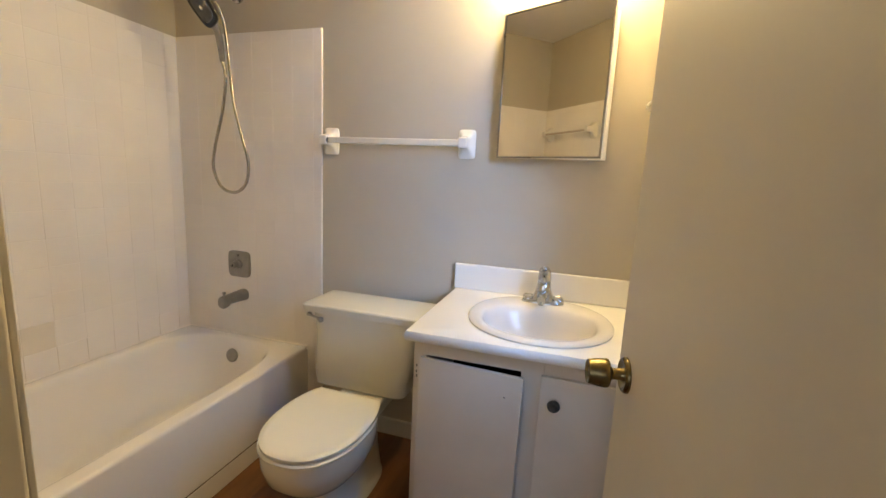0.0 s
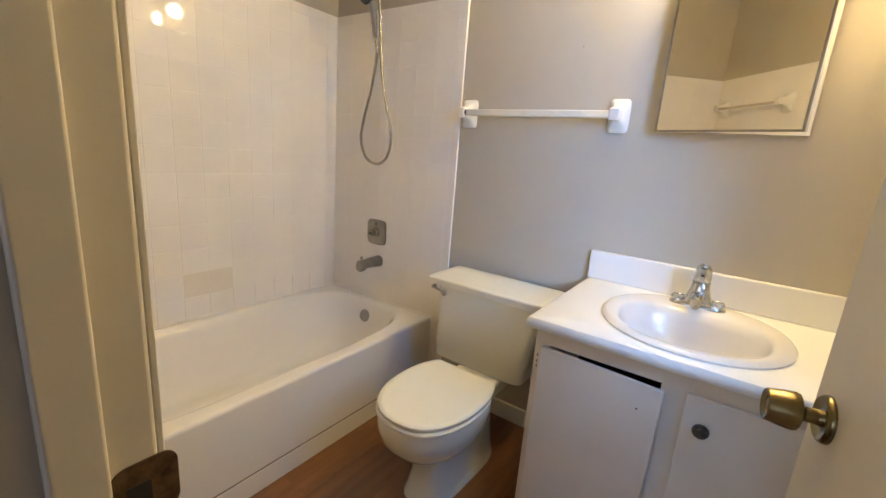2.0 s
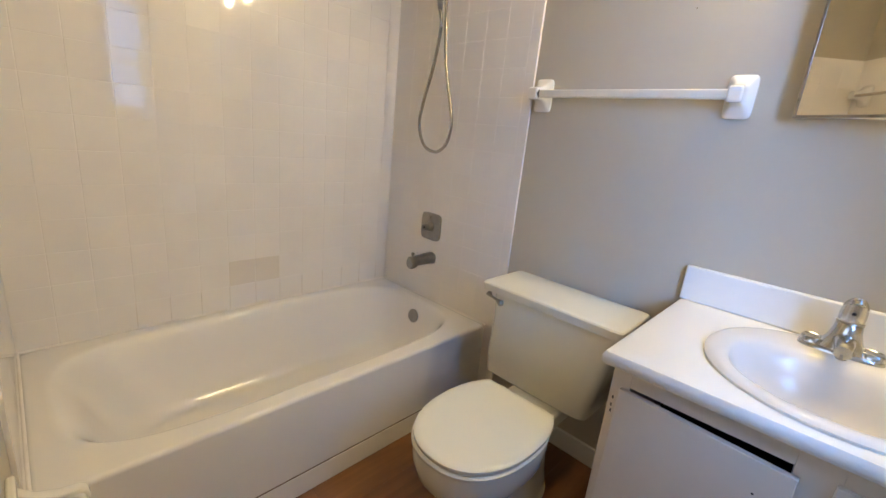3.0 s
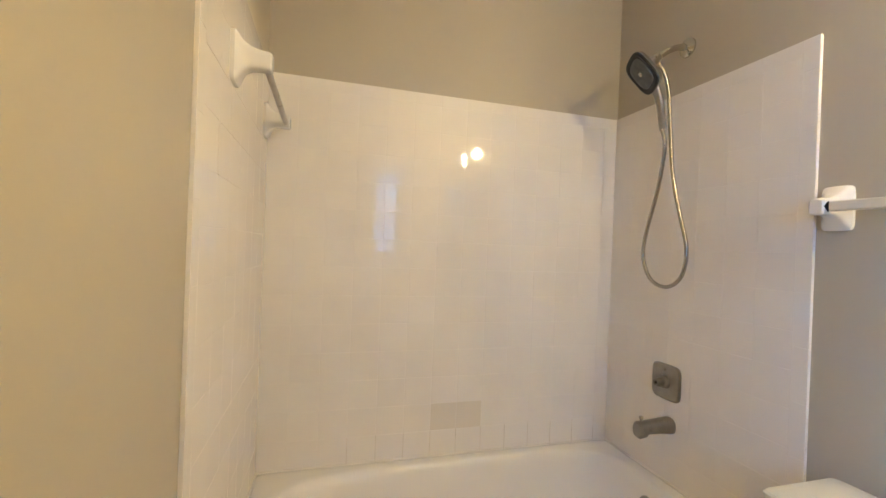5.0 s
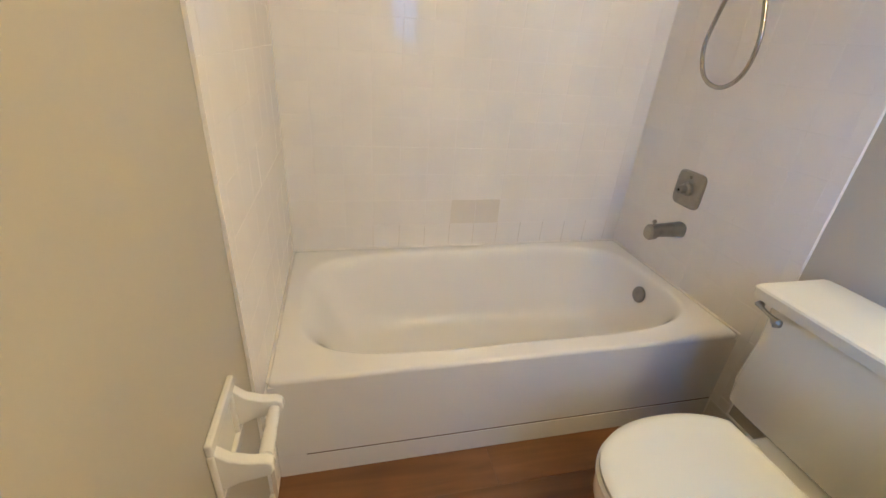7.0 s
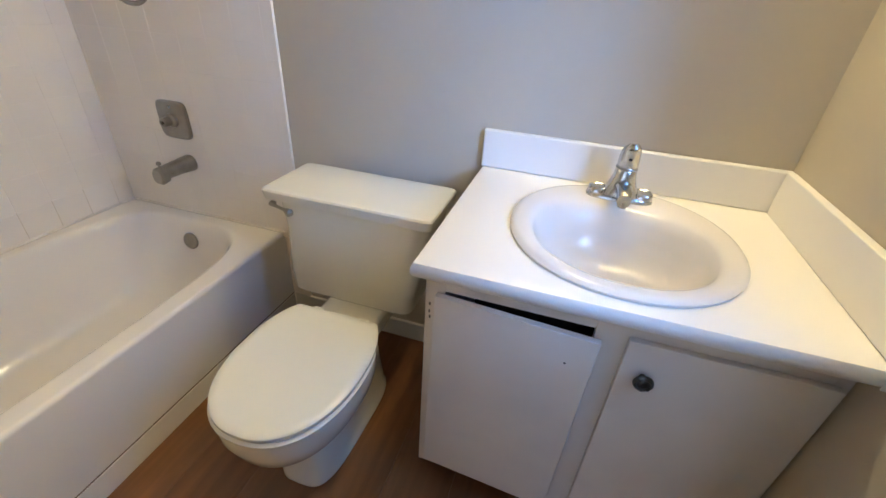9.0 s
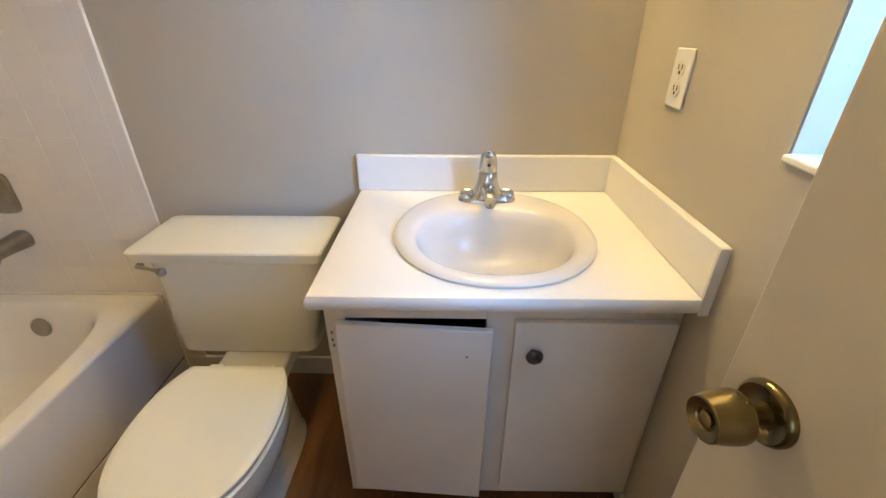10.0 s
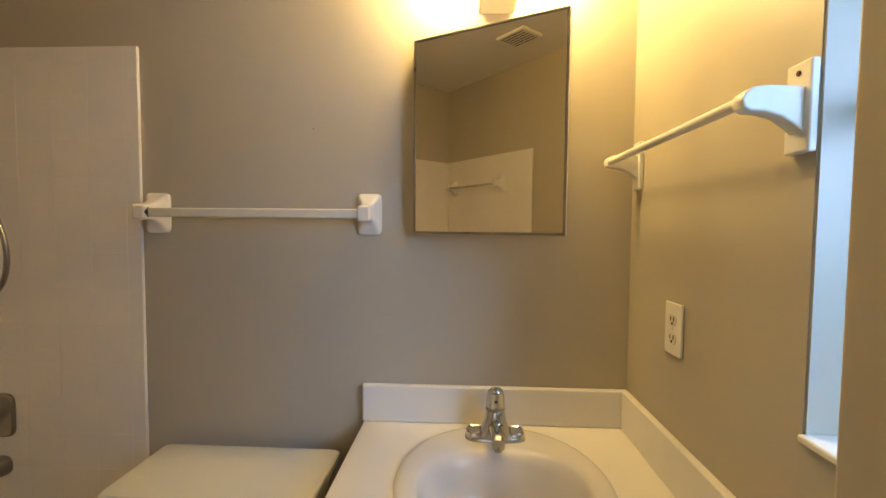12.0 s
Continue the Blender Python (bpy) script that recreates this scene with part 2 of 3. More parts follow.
structure("ceiling", box(-0.13, 2.57, -2.72, 1.62, HIGH, HIGH + 0.1), CEIL)
# unseen hall, its shape and south window added to hold the fill lamp
structure("hall_floor", box(0.6, 2.57, -2.72, -0.122, -0.05, 0), FLOORM)
structure("hall_wall_west", box(0.5, 0.6, -2.72, -0.122, 0, HIGH), WALL)
bm = box(0.6, 0.8, -2.72, -2.6, 0, HIGH)
box(2.1, 2.57, -2.72, -2.6, 0, HIGH, bm=bm)
box(0.8, 2.1, -2.72, -2.6, 0, 0.7, bm=bm)
box(0.8, 2.1, -2.72, -2.6, 2.0, HIGH, bm=bm)
structure("hall_wall_south", bm, WALL)
bm = box(2.45, 2.57, -2.6, -0.122, 0, HIGH)
structure("hall_wall_east", bm, WALL)
structure("ground", box(-600, 600, -600, 600, -0.4, -0.3), GROUND)

# baseboards
structure("baseboard_north", box(TUB_X + 0.004, 1.489, NORTH - 0.013, NORTH, 0, 0.082, 0.004), TRIM)
structure("baseboard_east", box(EAST - 0.013, EAST, 0.06, 0.972, 0, 0.082, 0.004), TRIM)
structure("baseboard_south", box(0.845, 1.44, SOUTH, SOUTH + 0.013, 0, 0.082, 0.004), TRIM)

# door frame
frame_ = tagged(new("door_frame"), kind="structure")
bm = box(DOOR_L - 0.02, DOOR_L, -0.126, -0.012, 0, HEAD, 0.004, 3)
part("jamb", bm, JAMB, frame_)
part("jamb", box(DOOR_R, DOOR_R + 0.015, -0.126, -0.012, 0, HEAD, 0.004, 3), JAMB, frame_)
part("head_jamb", box(DOOR_L - 0.02, DOOR_R + 0.015, -0.126, -0.002, HEAD, HEAD + 0.02, 0.002), JAMB, frame_)
part("stop", box(DOOR_L, DOOR_L + 0.011, -0.084, -0.048, 0, HEAD, 0.003, 3), JAMB, frame_)
part("stop", box(DOOR_R - 0.011, DOOR_R, -0.084, -0.048, 0, HEAD, 0.003, 3), JAMB, frame_)
part("casing", box(DOOR_L - 0.055, DOOR_L - 0.003, SOUTH, SOUTH + 0.006, 0, HEAD + 0.05, 0.0015, 3), JAMB, frame_)
part("casing", box(DOOR_L - 0.065, DOOR_L - 0.006, -0.134, -0.122, 0, HEAD + 0.05, 0.004, 3), JAMB, frame_)
plate = box(DOOR_L, DOOR_L + 0.0022, -0.048, 0.0010, 0.862, 0.920, 0.0)
bmesh.ops.bevel(plate, geom=[e for e in plate.edges if abs(e.verts[0].co.x - e.verts[1].co.x) > 1e-4], offset=0.012, segments=5, profile=0.5, affect="EDGES")
st = part("strike_plate", plate, STRIKE, frame_, "tarnished brass strike plate")
part("strike_hole", box(DOOR_L + 0.0018, DOOR_L + 0.0030, -0.038, -0.020, 0.881, 0.901, 0.0004), BLACK, st)

# window
win = tagged(new("window"), kind="structure")
bm = box(EAST + 0.085, EAST + 0.11, 0.30, 0.335, 1.035, 1.93, 0.003)
box(EAST + 0.085, EAST + 0.11, 0.85, 0.885, 1.035, 1.93, 0.003, bm=bm)
box(EAST + 0.085, EAST + 0.11, 0.335, 0.85, 1.035, 1.07, 0.003, bm=bm)
box(EAST + 0.085, EAST + 0.11, 0.335, 0.85, 1.895, 1.93, 0.003, bm=bm)
box(EAST + 0.085, EAST + 0.11, 0.335, 0.85, 1.47, 1.505, 0.003, bm=bm)
part("window_frame", bm, TRIM, win)
for z0, z1 in ((1.07, 1.47), (1.505, 1.895)):
    pane = part("pane", box(EAST + 0.096, EAST + 0.100, 0.335, 0.85, z0, z1), GLASS, win, smooth=False)
    pane.visible_shadow = False
rev = bmesh.new()
box(EAST + 0.002, EAST + 0.085, 0.881, 0.885, 1.041, 1.93, bm=rev)
box(EAST + 0.002, EAST + 0.085, 0.30, 0.304, 1.041, 1.93, bm=rev)
box(EAST + 0.002, EAST + 0.085, 0.304, 0.881, 1.926, 1.93, bm=rev)
part("reveal", rev, WALL, win)
part("window_sill", box(EAST - 0.009, EAST + 0.085, 0.290, 0.8845, 1.029, 1.041, 0.004, 3), WHITE, win, "white painted window sill")


# ---- bathroom door ----
door = tagged(new("bathroom_door"), "open plain greige painted bathroom door with a brass knob", "door")
door.matrix_world = pose(2.119, -0.001, 0, 0, 0, 97.7)
part("door_leaf", box(0, 0.621, -0.035, 0, 0.012, 2.035, 0.0025), DOORM, door)
for side in (1, -1):
    m = pose(0.567, 0 if side > 0 else -0.035, 0.886) @ Matrix.Scale(0.92, 4) @ Matrix.Rotation(radians(-90 * side), 4, "X")
    part("rosette", lathe([(0.0345, 0), (0.0345, 0.004), (0.0325, 0.008), (0.0300, 0.0095), (0.0275, 0.0085), (0.020, 0.0045), (0.0125, 0.0055), (0.011, 0.012)], m, 36), BRASS, door, "antique brass rosette")
    part("door_knob", lathe([(0.011, 0.010), (0.0108, 0.026), (0.0140, 0.0300), (0.0235, 0.0325), (0.0266, 0.0345), (0.0278, 0.0385), (0.0277, 0.044), (0.0268, 0.052), (0.0240, 0.0680), (0.0236, 0.0715), (0.0220, 0.0730),
                             (0.0130, 0.0690), (0.0110, 0.0650), (0.0085, 0.0650), (0.0080, 0.0690), (0.0040, 0.0695)], m, 36), BRASS, door, "antique brass door knob with a push lock")
part("latch_plate", box(0.621, 0.6222, -0.030, -0.005, 0.859, 0.915), BRASS, door)

# ---- bathtub ----
tub = thing("bathtub", (0, 0, 0), "white enamelled alcove bathtub, empty, between the tiled walls", "bathtub")
X0, X1, Y0, Y1 = 0.0008, TUB_X, TILE_S + 0.0008, TILE_N - 0.0008
cx, cy = (X0 + X1) / 2, (Y0 + Y1) / 2
ha, hb = (X1 - X0) / 2, (Y1 - Y0) / 2
N = 96
ix, iy = 0.362, 0.725
rings = [superring(cx, cy, TUB_Z - d, ha - s, hb - s, 60, N) for d, s in ((0.05, 0), (0.0125, 0), (0.0105, 0), (0.0055, 0.0015), (0.0022, 0.0045), (0.0005, 0.0085), (0, 0.0115), (0, 0.0135))]
shape = ((0.370, 0.330, 0.682, 0.709, 4.4), (0.3685, 0.322, 0.672, 0.702, 4.38), (0.364, 0.314, 0.662, 0.694, 4.35), (0.345, 0.302, 0.643, 0.683, 4.25), (0.300, 0.288, 0.612, 0.669, 4.1), (0.200, 0.266, 0.562, 0.645, 3.9),
         (0.120, 0.246, 0.515, 0.612, 3.7), (0.078, 0.224, 0.475, 0.568, 3.5), (0.060, 0.192, 0.425, 0.505, 3.3), (0.053, 0.120, 0.290, 0.345, 3.0), (0.051, 0.03, 0.08, 0.09, 2.6))
for i in range(len(shape) - 1):
    q0, q1, q2, q3 = shape[max(i - 1, 0)], shape[i], shape[i + 1], shape[min(i + 2, len(shape) - 1)]
    for k in range(3):
        u = k / 3
        z, a, f, b, p = [0.5 * (2 * v1 + (v2 - v0) * u + (2 * v0 - 5 * v1 + 4 * v2 - v3) * u * u + (3 * v1 - v0 - 3 * v2 + v3) * u ** 3) for v0, v1, v2, v3 in zip(q0, q1, q2, q3)]
        rings.append(superring(ix, iy, z, a, f, p, N, back=b))
rings.append(superring(ix, iy, 0.051, 0.03, 0.08, 2.6, N, back=0.09))
part("basin", loft(rings, (False, True)), ENAMEL, tub)
part("apron", box(X1 - 0.030, X1 - 0.020, Y0, Y1, 0, TUB_Z - 0.03, 0.002), ENAMEL, tub)
part("apron_panel", box(X1 - 0.0205, X1 - 0.001, Y0, Y1, 0.086, TUB_Z - 0.02, 0.002, 2), ENAMEL, tub)
skirt = box(X1 - 0.0205, X1 - 0.001, Y0, Y1, 0.0, 0.080, 0.002, 2)
box(X1 - 0.012, X1 - 0.0014, Y0, 0.075, 0.079, 0.087, bm=skirt)
part("apron_skirt", skirt, ENAMEL, tub)
part("apron_joint", box(X1 - 0.0204, X1 - 0.0028, 0.0755, Y1, 0.0795, 0.0865), DIRT, tub)
part("overflow_plate", lathe([(0.034, 0), (0.034, 0.004), (0.030, 0.008), (0.012, 0.009), (0.006, 0.007)], pose(0.365, 1.388, 0.292, 80, 0, 0), 28), NICKEL, tub, "round grey metal overflow plate")
bm = tube([Vector((0.002, 0.0, TUB_Z + 0.0005)), Vector((0.002, TILE_N, TUB_Z + 0.0005))], 0.0045, 8)
join(bm, tube([Vector((0.002, TILE_N - 0.002, TUB_Z + 0.0005)), Vector((TUB_X, TILE_N - 0.002, TUB_Z + 0.0005))], 0.0040, 8))
join(bm, tube([Vector((0.002, TILE_S + 0.002, TUB_Z + 0.0005)), Vector((TUB_X, TILE_S + 0.002, TUB_Z + 0.0005))], 0.0040, 8))
structure("tub_caulk", bm, CAULK)

# ---- toilet ----
toilet = thing("toilet", (1.205, 1.1, 0), "white two-piece toilet with its lid closed, between bathtub and vanity", "toilet")


def tpart(name, bm, mat, label=""):
    bmesh.ops.translate(bm, verts=bm.verts[:], vec=(-1.205, -1.1, 0))
    return part(name, bm, mat, toilet, label)


TC, TX = 1.342, 1.160        # tank centre
rings = [superring(TX - 0.012, TC, z, w, d, 9, 48) for z, w, d in ((0.329, 0.192, 0.103), (0.337, 0.204, 0.110), (0.396, 0.209, 0.111), (0.4005, 0.2125, 0.113))]
rings += [superring(TX + 0.006, TC, 0.55, 0.220, 0.112, 9, 48), superring(TX + 0.008, TC, 0.655, 0.232, 0.114, 9, 48)]
tank = loft(rings)
tpart("tank", tank, CHINA)
tpart("tank_lid", loft([superring(TX, TC - 0.010, 0.650, 0.240, 0.108, 26, 56), superring(TX, TC - 0.010, 0.653, 0.254, 0.118, 26, 56), superring(TX, TC - 0.010, 0.679, 0.258, 0.121, 26, 56),
                        superring(TX, TC - 0.010, 0.6840, 0.2545, 0.1175, 22, 56), superring(TX, TC - 0.010, 0.685, 0.236, 0.100, 9, 56)]), CHINA)
BX = 1.188


def foot_ring(z, y0, y1, front, back, p=3.7):
    """A ring of the pedestal: its half width goes from front to back along y."""
    ring = superring(BX, (y0 + y1) / 2, z, 1.0, (y1 - y0) / 2, p, 56)
    return [(BX + (x - BX) * (front + (back - front) * max(0.0, (y - y0) / (y1 - y0)) ** 1.6), y, q) for x, y, q in ring]


bowl = loft([foot_ring(0.0, 0.838, 1.275, 0.088, 0.100), foot_ring(0.014, 0.838, 1.275, 0.088, 0.100), foot_ring(0.022, 0.843, 1.27, 0.084, 0.094),
             foot_ring(0.045, 0.850, 1.27, 0.079, 0.088, 4.0), foot_ring(0.09, 0.858, 1.27, 0.072, 0.082, 3.6), foot_ring(0.15, 0.864, 1.26, 0.070, 0.084, 3.2),
             foot_ring(0.178, 0.850, 1.26, 0.078, 0.088, 2.8), superring(BX, 0.985, 0.200, 0.100, 0.165, 2.4, 56, back=0.24),
             superring(BX, 0.955, 0.232, 0.128, 0.195, 2.3, 56, back=0.24), superring(BX, 0.940, 0.275, 0.150, 0.220, 2.3, 56, back=0.23),
             superring(BX, 0.935, 0.320, 0.160, 0.230, 2.3, 56, back=0.22), superring(BX, 0.932, 0.352, 0.162, 0.228, 2.3, 56, back=0.21),
             superring(BX, 0.93, 0.366, 0.160, 0.222, 2.3, 56, back=0.21)])
tpart("bowl", bowl, CHINA)
tpart("bowl_deck", box(BX - 0.115, BX + 0.085, 1.05, 1.38, 0.27, 0.331, 0.012, 3), CHINA)
tpart("seat", loft([superring(BX, 0.935, 0.367, 0.160, 0.228, 2.3, 64, back=0.19), superring(BX, 0.935, 0.371, 0.168, 0.236, 2.3, 64, back=0.195), superring(BX, 0.935, 0.380, 0.169, 0.237, 2.3, 64, back=0.195),
                    superring(BX, 0.935, 0.3845, 0.163, 0.231, 2.3, 64, back=0.19)]), SEATM)


def lidring(z, d):
    out = []
    for x, y, q in superring(BX, 0.935, z, 0.166 - d, 0.233 - d, 2.25, 72, back=0.230 - d):
        out.append((x, min(y, 1.105 - d), q + 0.004))
    return out


tpart("seat_lid", loft([lidring(0.383, 0.006), lidring(0.3845, 0.001), lidring(0.386, 0.0), lidring(0.395, 0.0), lidring(0.399, 0.005), lidring(0.4005, 0.018), lidring(0.4005, 0.022)]), SEATM, "closed flat white toilet lid")
for dx in (-0.07, 0.07):
    tpart("hinge", box(BX + dx - 0.018, BX + dx + 0.018, 1.095, 1.128, 0.331, 0.388, 0.006, 3), SEATM)
lever = tube([Vector(p) for p in ((0.932, 1.226, 0.642), (0.932, 1.213, 0.642), (0.958, 1.208, 0.639), (0.980, 1.206, 0.635), (0.990, 1.205, 0.632), (1.000, 1.203, 0.630), (1.007, 1.202, 0.629))], 0.008, 14, radii=(0.009, 0.007, 0.0045, 0.005, 0.010, 0.0125, 0.006))
tpart("flush_lever", lever, NICKEL, "chrome flush lever")

# ---- vanity ----
van = thing("vanity_cabinet", (1.86, 1.23, 0), "grey-white painted vanity cabinet with one door ajar", "cabinet")


def vpart(name, bm, mat, label="", parent=None, smooth=True):
    bmesh.ops.translate(bm, verts=bm.verts[:], vec=(-1.86, -1.23, 0))
    return part(name, bm, mat, parent or van, label, smooth)


VF = 0.980
body = box(1.487, EAST - 0.001, VF + 0.018, NORTH - 0.002, 0.078, 0.10)
box(1.487, 1.503, VF + 0.018, NORTH - 0.002, 0.10, 0.722, 0.001, bm=body)
box(EAST - 0.017, EAST - 0.001, VF + 0.018, NORTH - 0.002, 0.10, 0.722, bm=body)
vpart("body", body, CABINET)
ff = box(1.487, 1.530, VF, VF + 0.018, 0.072, 0.722, 0.0015)
box(1.826, 1.892, VF, VF + 0.018, 0.072, 0.722, 0.0015, bm=ff)
box(2.205, EAST - 0.001, VF, VF + 0.018, 0.072, 0.722, 0.0015, bm=ff)
for x0, x1 in ((1.530, 1.826), (1.892, 2.205)):
    box(x0, x1, VF + 0.0004, VF + 0.018, 0.072, 0.128, bm=ff)
    box(x0, x1, VF + 0.0004, VF + 0.018, 0.664, 0.722, bm=ff)
vpart("face_frame", ff, CABINET)
vpart("toe_kick", box(1.50, EAST - 0.002, 1.06, 1.075, 0, 0.078), BLACK)
# black sheet that puts the cabinet's inner shade in as colour
vpart("shade_sheet", box(1.535, 2.20, 1.30, 1.305, 0.11, 0.70), BLACK)
ld = box(0, 0.326, -0.015, 0, 0, 0.559, 0.0022)
leftdoor = part("cabinet_door", ld, CABINET, van, "painted cabinet door standing ajar")
leftdoor.matrix_basis = pose(1.506 - 1.86, VF - 0.001 - 1.23, 0.101) @ Matrix.Rotation(radians(-3.2), 4, "Z") @ Matrix.Rotation(radians(0.6), 4, "Y")
part("screw_hole", lathe([(0.0024, 0), (0.0022, 0.0008)], pose(0.275, -0.0151, 0.49, 90, 0, 0), 10), BLACK, leftdoor)
rd = vpart("cabinet_door", box(1.884, 2.214, VF - 0.0165, VF - 0.0015, 0.115, 0.667, 0.0022), CABINET)
m = pose(1.926 - 1.86, VF - 0.0165 - 1.23, 0.592, 90, 0, 0)
kb = lathe([(0.006, 0), (0.006, 0.010), (0.015, 0.013), (0.0185, 0.017), (0.0175, 0.021), (0.013, 0.0235), (0.011, 0.022), (0.006, 0.024)], m, 24)
for i in range(8):
    a = i * math.pi / 4
    kb = lathe([(0.0030, 0), (0.0026, 0.003), (0.001, 0.004)], m @ pose(0.0145 * math.cos(a), 0.0145 * math.sin(a), 0.0200), 8, bm=kb)
part("cabinet_knob", kb, IRON, rd, "dark floral metal cabinet knob")
for x, z in ((1.4955, 0.62), (1.4965, 0.585), (1.4950, 0.60), (1.4945, 0.125)):
    vpart("paint_chip", box(x, x + 0.004, VF - 0.0006, VF + 0.001, z, z + 0.008), WHITE if z < 0.2 else GREY)

# sink top
top = thing("countertop", (1.85, 1.2, 0.72), "white countertop with back and side splash on the cabinet", "countertop")
SX, SY, SA, SB = 1.852, 1.195, 0.236, 0.248
T0, T1, TY0 = 1.475, EAST - 0.001, 0.918


def toppart(name, bm, mat, label="", parent=None):
    bmesh.ops.translate(bm, verts=bm.verts[:], vec=(-1.85, -1.2, -0.72))
    return part(name, bm, mat, parent or top, label)


NN = 96


def rect_ring(x0, x1, y0, y1, z):
    out = []
    for i in range(NN):
        t = 2 * math.pi * i / NN
        c, s = math.cos(t), math.sin(t)
        k = 1 / max(abs(c), abs(s))
        out.append(((x0 + x1) / 2 + (x1 - x0) / 2 * c * k, (y0 + y1) / 2 + (y1 - y0) / 2 * s * k, z))
    return out


edge = [(0.014, 0.722), (0.004, 0.726), (0.0, 0.735), (0.0, 0.748), (0.004, 0.756), (0.014, 0.760)]
rings = [superring(SX, SY, 0.722, SA - 0.03, SB - 0.03, 2, NN)] + [rect_ring(T0 + d, T1, TY0 + d * 1.3, NORTH - 0.002, z) for d, z in edge] + [superring(SX, SY, 0.760, SA - 0.03, SB - 0.03, 2, NN)]
rings.append(rings[0])
tb = loft(rings, (False, False))
toppart("slab", tb, TOP)
bs = box(T0, T1, NORTH - 0.022, NORTH - 0.002, 0.7602, 0.868, 0.005, 3)
toppart("backsplash", bs, TOP)
toppart("side_splash", box(T1 - 0.020, T1, TY0 + 0.002, NORTH - 0.0225, 0.7602, 0.868, 0.003, 3), TOP)
toppart("side_splash_end", box(T1 - 0.020, T1, TY0 - 0.001, TY0 + 0.0018, 0.724, 0.8665, 0.0008), TOP)

sink = thing("sink", (SX, SY, 0.76), "oval off-white drop-in sink set in the vanity top", "sink")
sr = [superring(0, 0, 0.0006, SA, SB, 2.1, NN), superring(0, 0, 0.006, SA + 0.001, SB + 0.001, 2.1, NN), superring(0, 0, 0.011, SA - 0.004, SB - 0.004, 2.1, NN),
      superring(0, -0.002, 0.0135, SA - 0.014, SB - 0.014, 2.1, NN), superring(0, -0.006, 0.0130, SA - 0.032, SB - 0.034, 2.1, NN, back=SB - 0.064),
      superring(0, -0.010, 0.0095, SA - 0.045, SB - 0.047, 2.15, NN, back=SB - 0.100), superring(0, -0.012, 0.002, SA - 0.053, SB - 0.055, 2.2, NN, back=SB - 0.114)]
for z, k in ((-0.02, 0.90), (-0.05, 0.83), (-0.08, 0.74), (-0.105, 0.60), (-0.120, 0.42), (-0.127, 0.22), (-0.129, 0.118)):
    sr.append(superring(0, -0.020 + 0.009 * (1 - k), z, (SA - 0.040) * k, (SB - 0.052) * k, 2.15, NN, back=(SB - 0.105) * k))
part("bowl", loft(sr, (False, False)), SINKM, sink)
part("drain", lathe([(0.0235, 0.0), (0.0235, 0.003), (0.019, 0.0035), (0.017, -0.002), (0.013, 0.001), (0.010, 0.004)], pose(0, -0.012, -0.1300), 28), CHROME, sink, "chrome pop-up drain")

# ---- faucet ----
tap = thing("faucet", (1.850, 1.375, 0.7715), "chrome single-lever faucet on the sink's back ledge", "faucet")
base = loft([superring(0, 0, 0, 0.079, 0.029, 3.0, 48), superring(0, 0, 0.008, 0.078, 0.028, 3.0, 48), superring(0, 0, 0.013, 0.073, 0.024, 3.0, 48), superring(0, 0, 0.014, 0.060, 0.018, 3, 48)])
part("base_plate", base, TAP_CHROME, tap)
for sx in (-1, 1):
    part("wing", loft([superring(sx * 0.053, -0.001, 0.010, 0.023, 0.024, 3.0, 28), superring(sx * 0.053, -0.001, 0.021, 0.022, 0.023, 3.2, 28), superring(sx * 0.053, -0.001, 0.0245, 0.019, 0.020, 3.2, 28),
                       superring(sx * 0.053, -0.001, 0.0225, 0.016, 0.017, 3.2, 28)]), TAP_CHROME, tap)
part("body", loft([superring(0, -0.002, 0.012, 0.046, 0.031, 2.7, 36), superring(0, -0.002, 0.024, 0.040, 0.030, 2.6, 36), superring(0, -0.002, 0.040, 0.032, 0.027, 2.4, 36), superring(0, -0.001, 0.058, 0.0265, 0.025, 2.4, 36),
                   superring(0, 0, 0.074, 0.0245, 0.024, 2.1, 36), superring(0, 0, 0.080, 0.0215, 0.021, 2, 36)]), TAP_CHROME, tap)
sp = smooth_line([(0, -0.010, 0.034), (0, -0.045, 0.042), (0, -0.085, 0.042), (0, -0.106, 0.034)], 5)
part("spout", loft([[p + Vector((x * (1.0 - 0.3 * i / (len(sp) - 1)), 0, z)) for x, z, _ in superring(0, 0, 0, 0.021, 0.0135, 2.8, 24)] for i, p in enumerate(sp)]), TAP_CHROME, tap)
part("aerator", lathe([(0.0095, 0), (0.0105, 0.002), (0.0105, 0.014)], pose(0, -0.096, 0.016), 20), NICKEL, tap)
handle = part("handle", loft([superring(0, 0, 0.079, 0.0225, 0.022, 2, 28), superring(0, 0.001, 0.090, 0.0240, 0.024, 2, 28), superring(0, 0.002, 0.106, 0.0238, 0.024, 2.1, 28), superring(0, 0.001, 0.118, 0.0222, 0.023, 2.2, 28, skew=-0.12),
                              superring(0, -0.002, 0.128, 0.0185, 0.021, 2.3, 28, skew=-0.35), superring(0, -0.006, 0.135, 0.0125, 0.016, 2.3, 28, skew=-0.5), superring(0, -0.008, 0.138, 0.006, 0.008, 2.2, 28, skew=-0.5)]), TAP_CHROME, tap, "chrome knob handle")
part("tip", loft([superring(0, -0.020, 0.124, 0.0120, 0.010, 2.6, 20, skew=-0.3), superring(0, -0.027, 0.130, 0.0125, 0.012, 2.6, 20, skew=-0.3), superring(0, -0.026, 0.137, 0.0105, 0.010, 2.6, 20, skew=-0.3)]), TAP_CHROME, handle)
